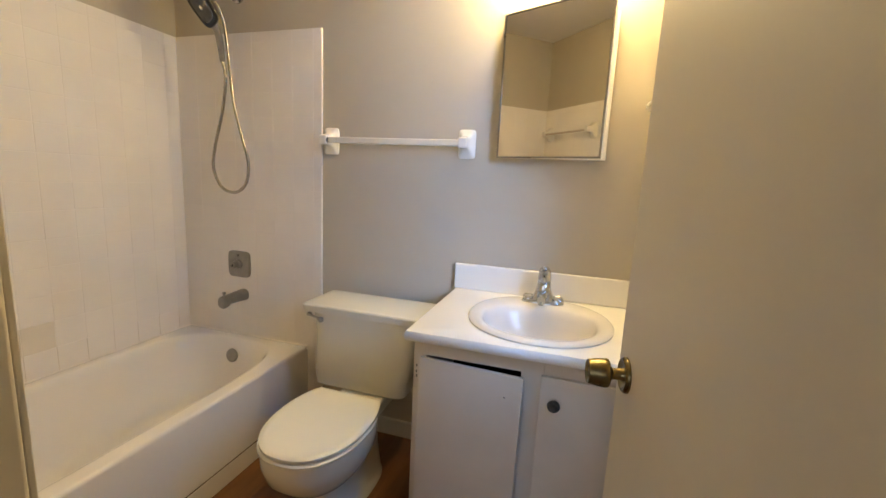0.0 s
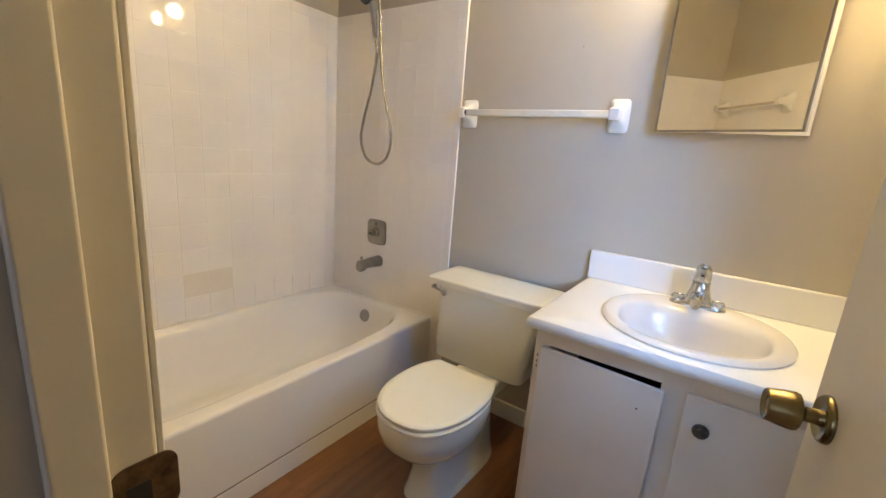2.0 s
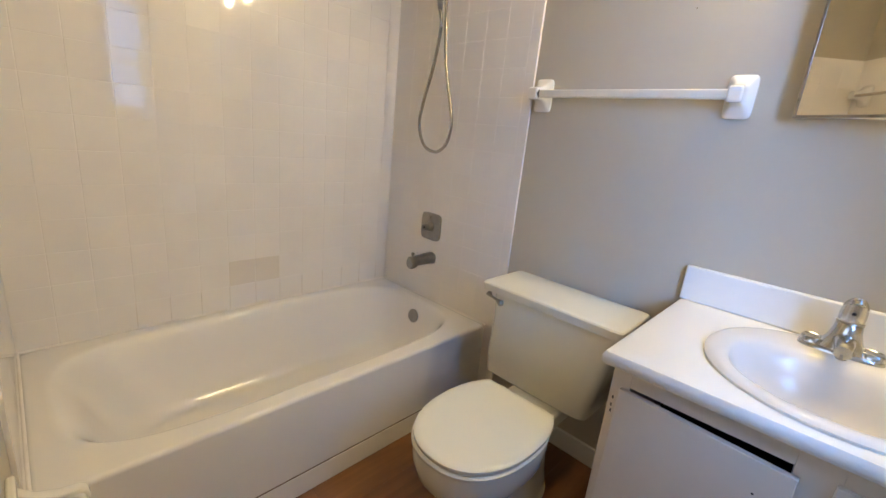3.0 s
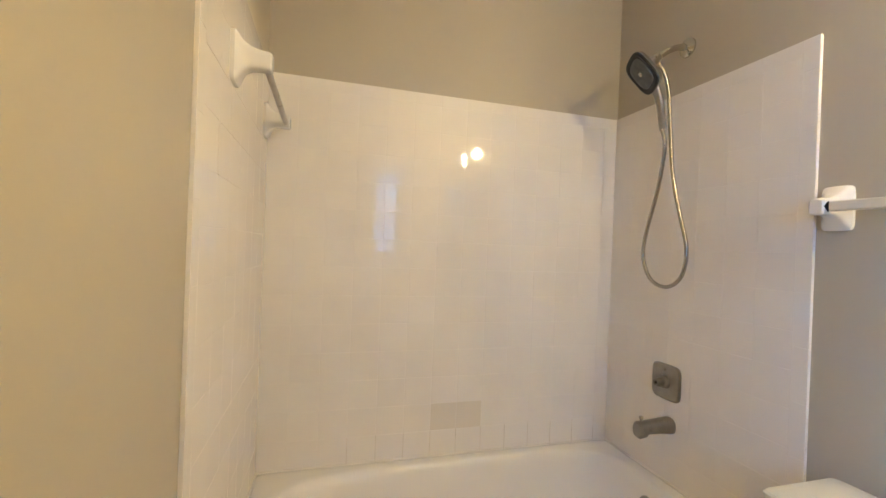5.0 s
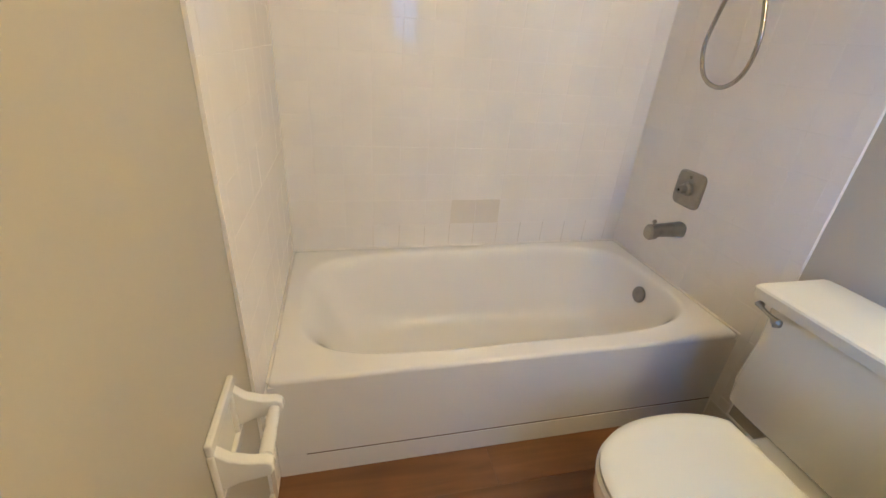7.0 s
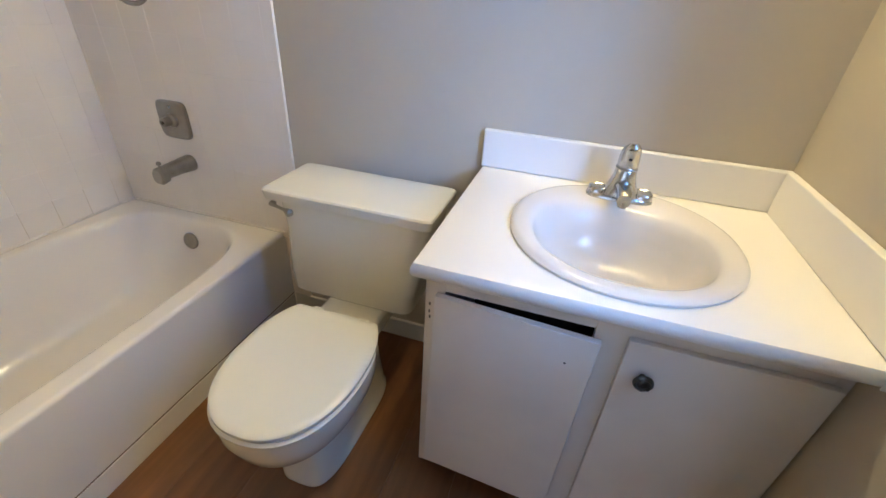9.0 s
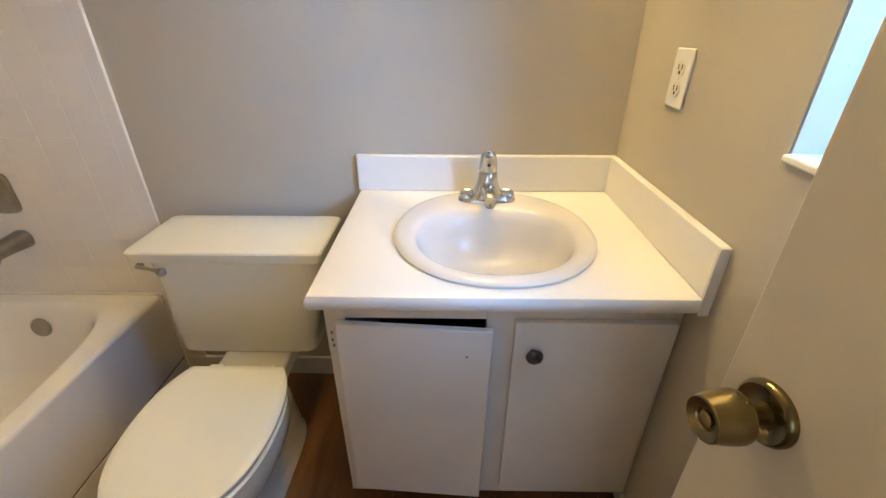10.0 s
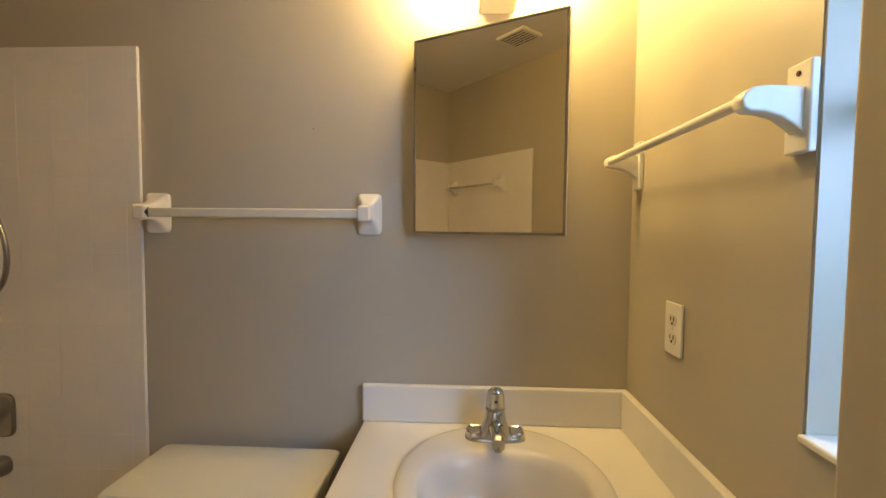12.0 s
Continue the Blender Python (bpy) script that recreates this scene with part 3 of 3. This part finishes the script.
part("collar", lathe([(0.0250, 0), (0.0262, 0.002), (0.0250, 0.005)], pose(0, 0, 0.077), 28), NICKEL, tap)
part("index_dot", lathe([(0.0045, 0), (0.0038, 0.001)], pose(0, -0.0212, 0.104, 90, 0, 0), 12), DARK, handle)

# ---- medicine cabinet ----
cab = thing("medicine_cabinet", (1.628, NORTH - 0.002, 1.304), "mirrored medicine cabinet with its door ajar above the countertop", "medicine cabinet")
part("body", box(0, 0.395, -0.030, 0, 0.004, 0.514, 0.002), WHITE, cab)
dr = new("door")
md = box(0, 0.409, -0.012, 0, 0, 0.518, 0.001)
mdoor = part("door", md, PLASTIC, cab, "mirrored cabinet door with a thin metal frame, ajar")
bpy.data.objects.remove(dr)
mdoor.matrix_basis = pose(0.002, -0.031, 0) @ Matrix.Rotation(radians(-24.4), 4, "Z")
part("mirror", box(0.007, 0.402, -0.0145, -0.0125, 0.007, 0.511), MIRROR, mdoor, "mirror glass", smooth=False)
fr = box(0, 0.409, -0.0165, -0.0122, 0, 0.0066, 0.001)
box(0, 0.409, -0.0165, -0.0122, 0.5114, 0.518, 0.001, bm=fr)
box(0, 0.0066, -0.0165, -0.0122, 0.0067, 0.5113, 0.001, bm=fr)
box(0.4024, 0.409, -0.0165, -0.0122, 0.0067, 0.5113, 0.001, bm=fr)
part("mirror_frame", fr, NICKEL, mdoor)

# ---- vanity light ----
lamp = thing("vanity_light", (1.845, NORTH, 1.91), "white two-bulb vanity light, lit, above the medicine cabinet", "light fixture")
part("canopy", box(-0.050, 0.050, -0.105, 0, 0.0, 0.19, 0.008, 3), WHITE, lamp)
for sx in (-1, 1):
    part("socket", lathe([(0.022, 0), (0.022, 0.035), (0.018, 0.04)], pose(sx * 0.046, -0.072, 0.110, 0, 90 * sx, 0), 20), WHITE, lamp)
    part("bulb", lathe([(0.014, 0.0), (0.018, 0.010), (0.033, 0.028), (0.042, 0.052), (0.041, 0.072), (0.032, 0.090), (0.014, 0.099)], pose(sx * 0.078, -0.072, 0.110, 0, 90 * sx, 0), 24), LAMPGLOW, lamp, "lit warm white bulb")

# ---- towel bar on the north wall ----


def ceramic_post(name, parent, x, y, z, out=1, arm=0.085):
    """Plate on the wall with an arm that swells out to the bar; out: +1 towards -y."""
    s = -out
    p = loft([[(x + a, y + s * 0.0, z + b) for a, b, _ in superring(0, 0, 0, 0.035, 0.058, 7, 32)],
              [(x + a, y + s * 0.009, z + b) for a, b, _ in superring(0, 0, 0, 0.035, 0.058, 7, 32)],
              [(x + a, y + s * 0.014, z + b) for a, b, _ in superring(0, 0, 0, 0.031, 0.053, 6, 32)],
              [(x + a, y + s * 0.024, z + b + 0.004) for a, b, _ in superring(0, 0, 0, 0.023, 0.036, 4.5, 32)],
              [(x + a, y + s * 0.040, z + b + 0.004) for a, b, _ in superring(0, 0, 0, 0.019, 0.026, 4.5, 32)],
              [(x + a, y + s * 0.060, z + b + 0.002) for a, b, _ in superring(0, 0, 0, 0.018, 0.022, 5, 32)],
              [(x + a, y + s * (arm - 0.004), z + b) for a, b, _ in superring(0, 0, 0, 0.018, 0.021, 6, 32)],
              [(x + a, y + s * arm, z + b) for a, b, _ in superring(0, 0, 0, 0.014, 0.017, 5, 32)]])
    return part(name, p, WHITE, parent, "white ceramic bracket")


bar = thing("towel_bar", (1.182, NORTH, 1.357), "ivory towel bar with white ceramic brackets above the toilet", "towel bar")
ceramic_post("bracket", bar, -0.312, 0, 0.0)
ceramic_post("bracket", bar, 0.312, 0, 0.0)
part("bar", box(-0.2865, 0.300, -0.082, -0.058, -0.0130, 0.0120, 0.004, 3), BAR, bar)
part("socket_hole", lathe([(0.0145, 0), (0.0140, 0.0008)], pose(-0.2938, -0.070, 0, 0, 90, 0), 4), BLACK, bar)

# grab bar on the south tile
gb = thing("washcloth_bar", (0.335, TILE_S, 1.630), "worn grey rod between white ceramic brackets on the tiled wall", "towel bar")
ceramic_post("bracket", gb, 0.25, 0, 0.0, out=-1)
ceramic_post("bracket", gb, -0.25, 0, 0.0, out=-1)
part("rod", lathe([(0.0085, -0.245), (0.0085, 0.245)], pose(0, 0.070, -0.004) @ ALONG_X, 16), ROD, gb, "grey translucent rod")

# ---- plastic towel bar on the east wall ----
eb = thing("towel_bar", (EAST, 1.17, 1.490), "white plastic towel bar with curved brackets beside the window", "towel bar")
for yc in (-0.264, 0.270):
    part("wall_plate", box(-0.012, 0, yc - 0.022, yc + 0.022, -0.064, 0.060, 0.003, 3), PLASTIC, eb)
    side = [(-0.011, 0.025), (-0.055, 0.027), (-0.078, 0.025), (-0.090, 0.017), (-0.094, 0.007), (-0.091, -0.003), (-0.082, -0.008), (-0.062, -0.009), (-0.040, -0.016), (-0.024, -0.027), (-0.011, -0.038)]
    arm = loft([[(x, yc - 0.013, z) for x, z in side], [(x, yc + 0.013, z) for x, z in side]])
    bmesh.ops.bevel(arm, geom=[e for e in arm.edges if abs(e.verts[0].co.y - e.verts[1].co.y) < 1e-5], offset=0.003, segments=2, profile=0.5, affect="EDGES")
    part("arm", arm, PLASTIC, eb)
    part("screw", lathe([(0.004, 0), (0.0035, 0.0015)], pose(-0.012, yc, 0.045, 0, -90, 0), 12), STRIKE, eb)
part("bar", lathe([(0.0088, -0.255), (0.0088, 0.262)], pose(-0.082, 0, 0.008) @ ALONG_Y, 18), PLASTIC, eb)

# ---- outlet ----
out = thing("outlet", (EAST, 1.232, 1.102), "white duplex wall outlet above the vanity splash", "outlet")
part("cover", box(-0.006, 0, -0.036, 0.036, -0.058, 0.058, 0.003, 3), PLASTIC, out)
for dz in (0.020, -0.020):
    face = part("receptacle", loft([[(-0.0062, a, b + dz) for a, b, _ in superring(0, 0, 0, 0.0165, 0.0145, 2.6, 24)], [(-0.0078, a, b + dz) for a, b, _ in superring(0, 0, 0, 0.016, 0.014, 2.6, 24)]]), BAR, out)
    sl = box(-0.0083, -0.0079, -0.0085, -0.0052, dz - 0.003, dz + 0.008)
    box(-0.0083, -0.0079, 0.0050, 0.0080, dz - 0.003, dz + 0.007, bm=sl)
    box(-0.0083, -0.0079, -0.0030, 0.0030, dz - 0.011, dz - 0.005, bm=sl)
    part("slots", sl, BLACK, face)
part("cover_screw", lathe([(0.003, 0), (0.0025, 0.001)], pose(-0.006, 0, 0, 0, -90, 0), 10), BAR, out)

# small holes left in the paint
holes = tagged(new("nail_holes", mesh_of("nail_holes", join(lathe([(0.0022, 0), (0.0018, 0.0006)], pose(EAST, 1.06, 1.72, 0, -90, 0), 10), lathe([(0.0018, 0), (0.0015, 0.0006)], pose(1.33, NORTH, 1.60, 90, 0, 0), 10)), STRIKE)), kind="structure")

# ---- toilet paper holder on the south wall ----
tp = thing("toilet_paper_holder", (1.045, SOUTH, 0.535), "empty white ceramic toilet paper holder on the wall beside the tub", "toilet paper holder")
frm = box(-0.078, 0.078, 0, 0.012, 0.050, 0.075, 0.004, 3)
box(-0.078, 0.078, 0, 0.012, -0.075, -0.050, 0.004, 3, bm=frm)
box(-0.078, -0.052, 0, 0.012, -0.050, 0.050, 0.004, 3, bm=frm)
box(0.052, 0.078, 0, 0.012, -0.050, 0.050, 0.004, 3, bm=frm)
part("plate", frm, WHITE, tp)
part("recess", box(-0.056, 0.056, 0.0004, 0.003, -0.054, 0.054), WHITE, tp)
for sx in (-1, 1):
    prof = [(0.004, 0.060), (0.030, 0.034), (0.060, 0.022), (0.082, 0.020), (0.092, 0.012), (0.094, 0.0), (0.090, -0.012), (0.078, -0.016), (0.040, -0.022), (0.004, -0.040)]
    arm = loft([[(sx * 0.065 - 0.010, y, z) for y, z in prof], [(sx * 0.065 + 0.010, y, z) for y, z in prof]])
    bmesh.ops.bevel(arm, geom=[e for e in arm.edges if abs(e.verts[0].co.x - e.verts[1].co.x) < 1e-5], offset=0.004, segments=3, profile=0.5, affect="EDGES")
    part("arm", arm, WHITE, tp)
part("roller", lathe([(0.006, -0.055), (0.0105, -0.050), (0.0115, -0.012), (0.0100, -0.008), (0.0125, 0.010), (0.0125, 0.050), (0.006, 0.055)], pose(0, 0.078, 0.004) @ ALONG_X, 18), WHITE, tp, "white plastic roller")

# ---- shower ----
sh = thing("shower", (0.372, NORTH, 1.998), "dark two-in-one shower with steel hose on the wall above the tub", "shower")


def rel(p):
    return Vector(p) - Vector((0.372, NORTH, 1.998))


part("flange", lathe([(0.036, 0), (0.035, 0.006), (0.026, 0.012), (0.012, 0.015)], pose(0, 0, 0, 90, 0, 0), 28), CHROME, sh)
arm = smooth_line([(0, -0.010, 0), (-0.004, -0.045, -0.004), (-0.010, -0.085, -0.022), (-0.018, -0.125, -0.052)], 5)
part("arm", tube(arm, 0.0115, 14), CHROME, sh)
part("holder", tube([rel(p) for p in ((0.356, 1.375, 1.955), (0.352, 1.355, 1.935), (0.350, 1.338, 1.915))], 0.017, 16, radii=(0.014, 0.020, 0.022)), NICKEL, sh)
HEAD_LONG = Vector((0.42, 0.42, -0.80)).normalized()
HEAD_OUT = Vector((-0.06, -0.76, -0.64))
HEAD_OUT = (HEAD_OUT - HEAD_LONG * HEAD_OUT.dot(HEAD_LONG)).normalized()
HEAD_SIDE = HEAD_OUT.cross(HEAD_LONG)
HEADM = Matrix.Translation(rel((0.362, 1.300, 1.878))) @ Matrix((HEAD_SIDE, HEAD_LONG, HEAD_OUT)).transposed().to_4x4()



def headring(h, r, p=3.6):
    return [HEADM @ Vector((x, y, h)) for x, y, _ in superring(0, 0, 0, r * 0.80, r * 1.02, p, 48)]


part("head_back", loft([headring(-0.040, 0.020, 2), headring(-0.030, 0.045, 2.6), headring(-0.016, 0.068, 4), headring(-0.004, 0.073), headring(0.0, 0.0735)]), CHROME, sh)
part("head_face", loft([headring(0.0005, 0.0735), headring(0.005, 0.072), headring(0.007, 0.066), headring(0.004, 0.056, 4)]), DARK, sh, "black plastic shower face")
part("nozzle_face", loft([headring(0.0045, 0.054, 3.2), headring(0.0075, 0.052, 3.2), headring(0.009, 0.040, 3)]), GREY, sh)
part("spray_button", loft([headring(0.0092, 0.010, 2), headring(0.012, 0.008, 2)]), CHROME, sh)
hb = [rel(p) for p in ((0.372, 1.345, 1.838), (0.368, 1.375, 1.785), (0.352, 1.402, 1.725), (0.343, 1.415, 1.690))]
hb = smooth_line(hb, 4)
part("wand_handle", tube(hb, 0.014, 14, radii=[0.017 - 0.006 * i / (len(hb) - 1) for i in range(len(hb))]), NICKEL, sh)
hose = [rel(p) for p in ((0.353, 1.405, 1.690), (0.360, 1.413, 1.620), (0.318, 1.428, 1.472), (0.265, 1.433, 1.321), (0.248, 1.434, 1.215), (0.288, 1.436, 1.128), (0.369, 1.436, 1.103), (0.435, 1.436, 1.148),
                         (0.454, 1.434, 1.245), (0.425, 1.430, 1.365), (0.394, 1.423, 1.506), (0.372, 1.425, 1.674), (0.366, 1.415, 1.820), (0.365, 1.395, 1.890), (0.356, 1.370, 1.932))]
part("hose", tube(smooth_line(hose, 26), 0.0068, 10, ribs=0.10), STEEL, sh, "ribbed steel shower hose")

valve = thing("shower_valve", (0.345, TILE_N, 0.742), "dull nickel shower valve with a square plate on tiles", "shower valve")
part("plate", loft([[(x, -0.0004, z) for x, z, _ in superring(0, 0, 0, 0.067, 0.067, 5.5, 48)], [(x, -0.006, z) for x, z, _ in superring(0, 0, 0, 0.067, 0.067, 5.5, 48)],
                    [(x, -0.010, z) for x, z, _ in superring(0, 0, 0, 0.062, 0.062, 5, 48)]]), NICKEL, valve)
part("stem", lathe([(0.026, 0.009), (0.024, 0.020), (0.017, 0.026), (0.016, 0.050), (0.013, 0.053), (0.008, 0.053), (0.007, 0.048)], pose(0, 0, 0, 90, 0, 0), 28), NICKEL, valve)
part("stem_hole", lathe([(0.0068, 0.0475), (0.0060, 0.0485)], pose(0, 0, 0, 90, 0, 0), 14), BLACK, valve)

spout = thing("tub_spout", (0.365, TILE_N, 0.585), "dull nickel tub spout with a diverter knob on tiles", "tub spout")
part("body", loft([[(x, -y, z + dz) for x, z, _ in superring(0, 0, 0, a, b, 2.5, 28)] for y, a, b, dz in ((0, 0.030, 0.030, 0), (0.008, 0.030, 0.030, 0), (0.060, 0.026, 0.026, 0.001), (0.110, 0.024, 0.024, 0.0), (0.116, 0.026, 0.029, -0.005), (0.140, 0.026, 0.030, -0.007), (0.147, 0.020, 0.024, -0.007))]), NICKEL, spout)
part("diverter_knob", lathe([(0.004, 0), (0.004, 0.010), (0.008, 0.013), (0.008, 0.020), (0.005, 0.023)], pose(0, -0.128, 0.020), 16), NICKEL, spout)

# ---- ceiling vent ----
vent = thing("ceiling_vent", (0.98, 0.30, HIGH), "white slotted exhaust vent cover on the ceiling", "vent")
part("cover", box(-0.10, 0.10, -0.08, 0.08, -0.016, 0, 0.006, 3), PLASTIC, vent)
for i in range(6):
    part("slot", box(-0.08, 0.08, -0.062 + i * 0.023, -0.052 + i * 0.023, -0.0172, -0.0158), GREY, vent, smooth=False)

# ---- tiled walls and floor planks ----


def slab_piece(w, h, ease=0.0014, name="wall_tile"):
    """A glazed tile, its face at y 0, with eased edges; own x and z run along the wall."""
    bm = box(-w / 2, w / 2, 0.0, 0.0065, -h / 2, h / 2)
    face = [f for f in bm.faces if f.calc_center_median().y < 0.001]
    bmesh.ops.bevel(bm, geom=[e for e in face[0].edges], offset=ease, segments=2, profile=0.5, affect="EDGES")
    return mesh_of(name, bm, TILE)


MESHES = {}
tr = random.Random(4)


def lay(parent, spans_u, spans_z, to_world, name="wall_tile", special=(), ease=0.0014, gap=0.0006):
    for iu, (u0, u1) in enumerate(spans_u):
        for iz, (z0, z1) in enumerate(spans_z):
            w, h = u1 - u0 - gap, z1 - z0 - gap
            if w < 0.008 or h < 0.008:
                continue
            key = (round(w, 4), round(h, 4), (iu, iz) in special, ease)
            if key not in MESHES:
                MESHES[key] = slab_piece(w, h, ease)
                if key[2]:
                    MESHES[key].materials.clear()
                    MESHES[key].materials.append(TAN)
            ob = new(name, MESHES[key])
            ob.parent = parent
            tilt = pose(0, 0, 0, tr.gauss(0, 0.10), 0, tr.gauss(0, 0.10))
            ob.matrix_basis = to_world((u0 + u1) / 2, (z0 + z1) / 2) @ Matrix.Translation((0, tr.uniform(-0.0002, 0.0002), 0)) @ tilt


rows = [ROW0 + PITCH * r for r in range(-2, 12)]
spans_z = list(zip(rows, rows[1:])) + [(rows[-1], 1.834)]
low_z = [(z - PITCH, z) for z in (rows[0], rows[0] - PITCH, rows[0] - 2 * PITCH)] + [(0.002, rows[0] - 3 * PITCH)]

panel = tagged(new("tiled_wall_west", mesh_of("tiled_wall_west", box(-0.009, -0.0007, -0.011, NORTH - 0.001, 0.33, 1.832), GROUT)), kind="structure")
cols = [COL0 + PITCH * k for k in range(-7, 7)] + [TILE_N]
spans = [(TILE_S, cols[1])] + list(zip(cols[1:], cols[2:]))
pj = 6
stain = bmesh.new()
for c in cols[3:-1]:
    box(-0.0009, -0.0002, c - 0.0009, c + 0.0009, TUB_Z + 0.003, rows[1] if rows[1] > TUB_Z + 0.03 else rows[2], bm=stain)
part("stained_joint", stain, STAIN, panel, smooth=False)
lay(panel, spans, spans_z, lambda u, z: Matrix.Translation((0, u, z)) @ Matrix.Rotation(radians(90), 4, "Z"), special=((pj, 1), (pj + 1, 1)))

edge_x, body_x = 0.820, 0.778
cols = [body_x - PITCH * k for k in range(8)][::-1]
spans = [(0.0, cols[0])] + list(zip(cols, cols[1:]))
panel = tagged(new("tiled_wall_north", mesh_of("tiled_wall_north", box(-0.0012, edge_x - 0.001, TILE_N + 0.0007, NORTH, 0, 1.832), GROUT)), kind="structure")
lay(panel, spans, spans_z, lambda u, z: Matrix.Translation((u, TILE_N, z)), ease=0.0007)
lay(panel, [(body_x, edge_x)], [(0.37 + 0.1525 * i, min(1.834, 0.37 + 0.1525 * (i + 1))) for i in range(10)] + [(0.002 + 0.1226 * i, 0.002 + 0.1226 * (i + 1)) for i in range(3)], lambda u, z: Matrix.Translation((u, TILE_N, z)), name="edge_tile", ease=0.0007)

edge_s = 0.840
cols = [edge_s - 0.042 - PITCH * k for k in range(8)][::-1]
spans = [(0.0, cols[0])] + list(zip(cols, cols[1:]))
panel = tagged(new("tiled_wall_south", mesh_of("tiled_wall_south", box(-0.0012, edge_s - 0.001, SOUTH, TILE_S - 0.0007, 0, 1.832), GROUT)), kind="structure")
FLIP = Matrix.Rotation(radians(180), 4, "Z")
lay(panel, spans, spans_z, lambda u, z: Matrix.Translation((u, TILE_S, z)) @ FLIP, ease=0.0004, gap=0.0005)
lay(panel, [(edge_s - 0.042, edge_s)], [(0.37 + 0.1525 * i, min(1.834, 0.37 + 0.1525 * (i + 1))) for i in range(10)] + [(0.002 + 0.1226 * i, 0.002 + 0.1226 * (i + 1)) for i in range(3)], lambda u, z: Matrix.Translation((u, TILE_S, z)) @ FLIP, name="edge_tile", ease=0.0004, gap=0.0005)

floor = tagged(new("floor", mesh_of("floor", box(-0.13, EAST + 0.12, -0.122, 1.62, -0.06, -0.006), BLACK)), kind="structure")
W = 0.178
pm = {}
x = 0.70
k = 0
while x < EAST:
    x1 = min(x + W, EAST)
    y = -0.121
    first = (0.75, 0.31, 1.05, 0.55)[k % 4]
    while y < NORTH:
        y1 = min(NORTH, y + (first if y < -0.12 else 1.22))
        key = (round(x1 - x, 4), round(y1 - y, 4))
        if key not in pm:
            bm = box(-(x1 - x) / 2 + 0.0002, (x1 - x) / 2 - 0.0002, -(y1 - y) / 2 + 0.0002, (y1 - y) / 2 - 0.0002, -0.006, 0, 0.0005, 1)
            pm[key] = mesh_of("floor_plank", bm, FLOORM)
        ob = new("floor_plank", pm[key])
        ob.parent = floor
        ob.matrix_basis = Matrix.Translation(((x + x1) / 2, (y + y1) / 2, 0))
        y = y1
    x, k = x1, k + 1
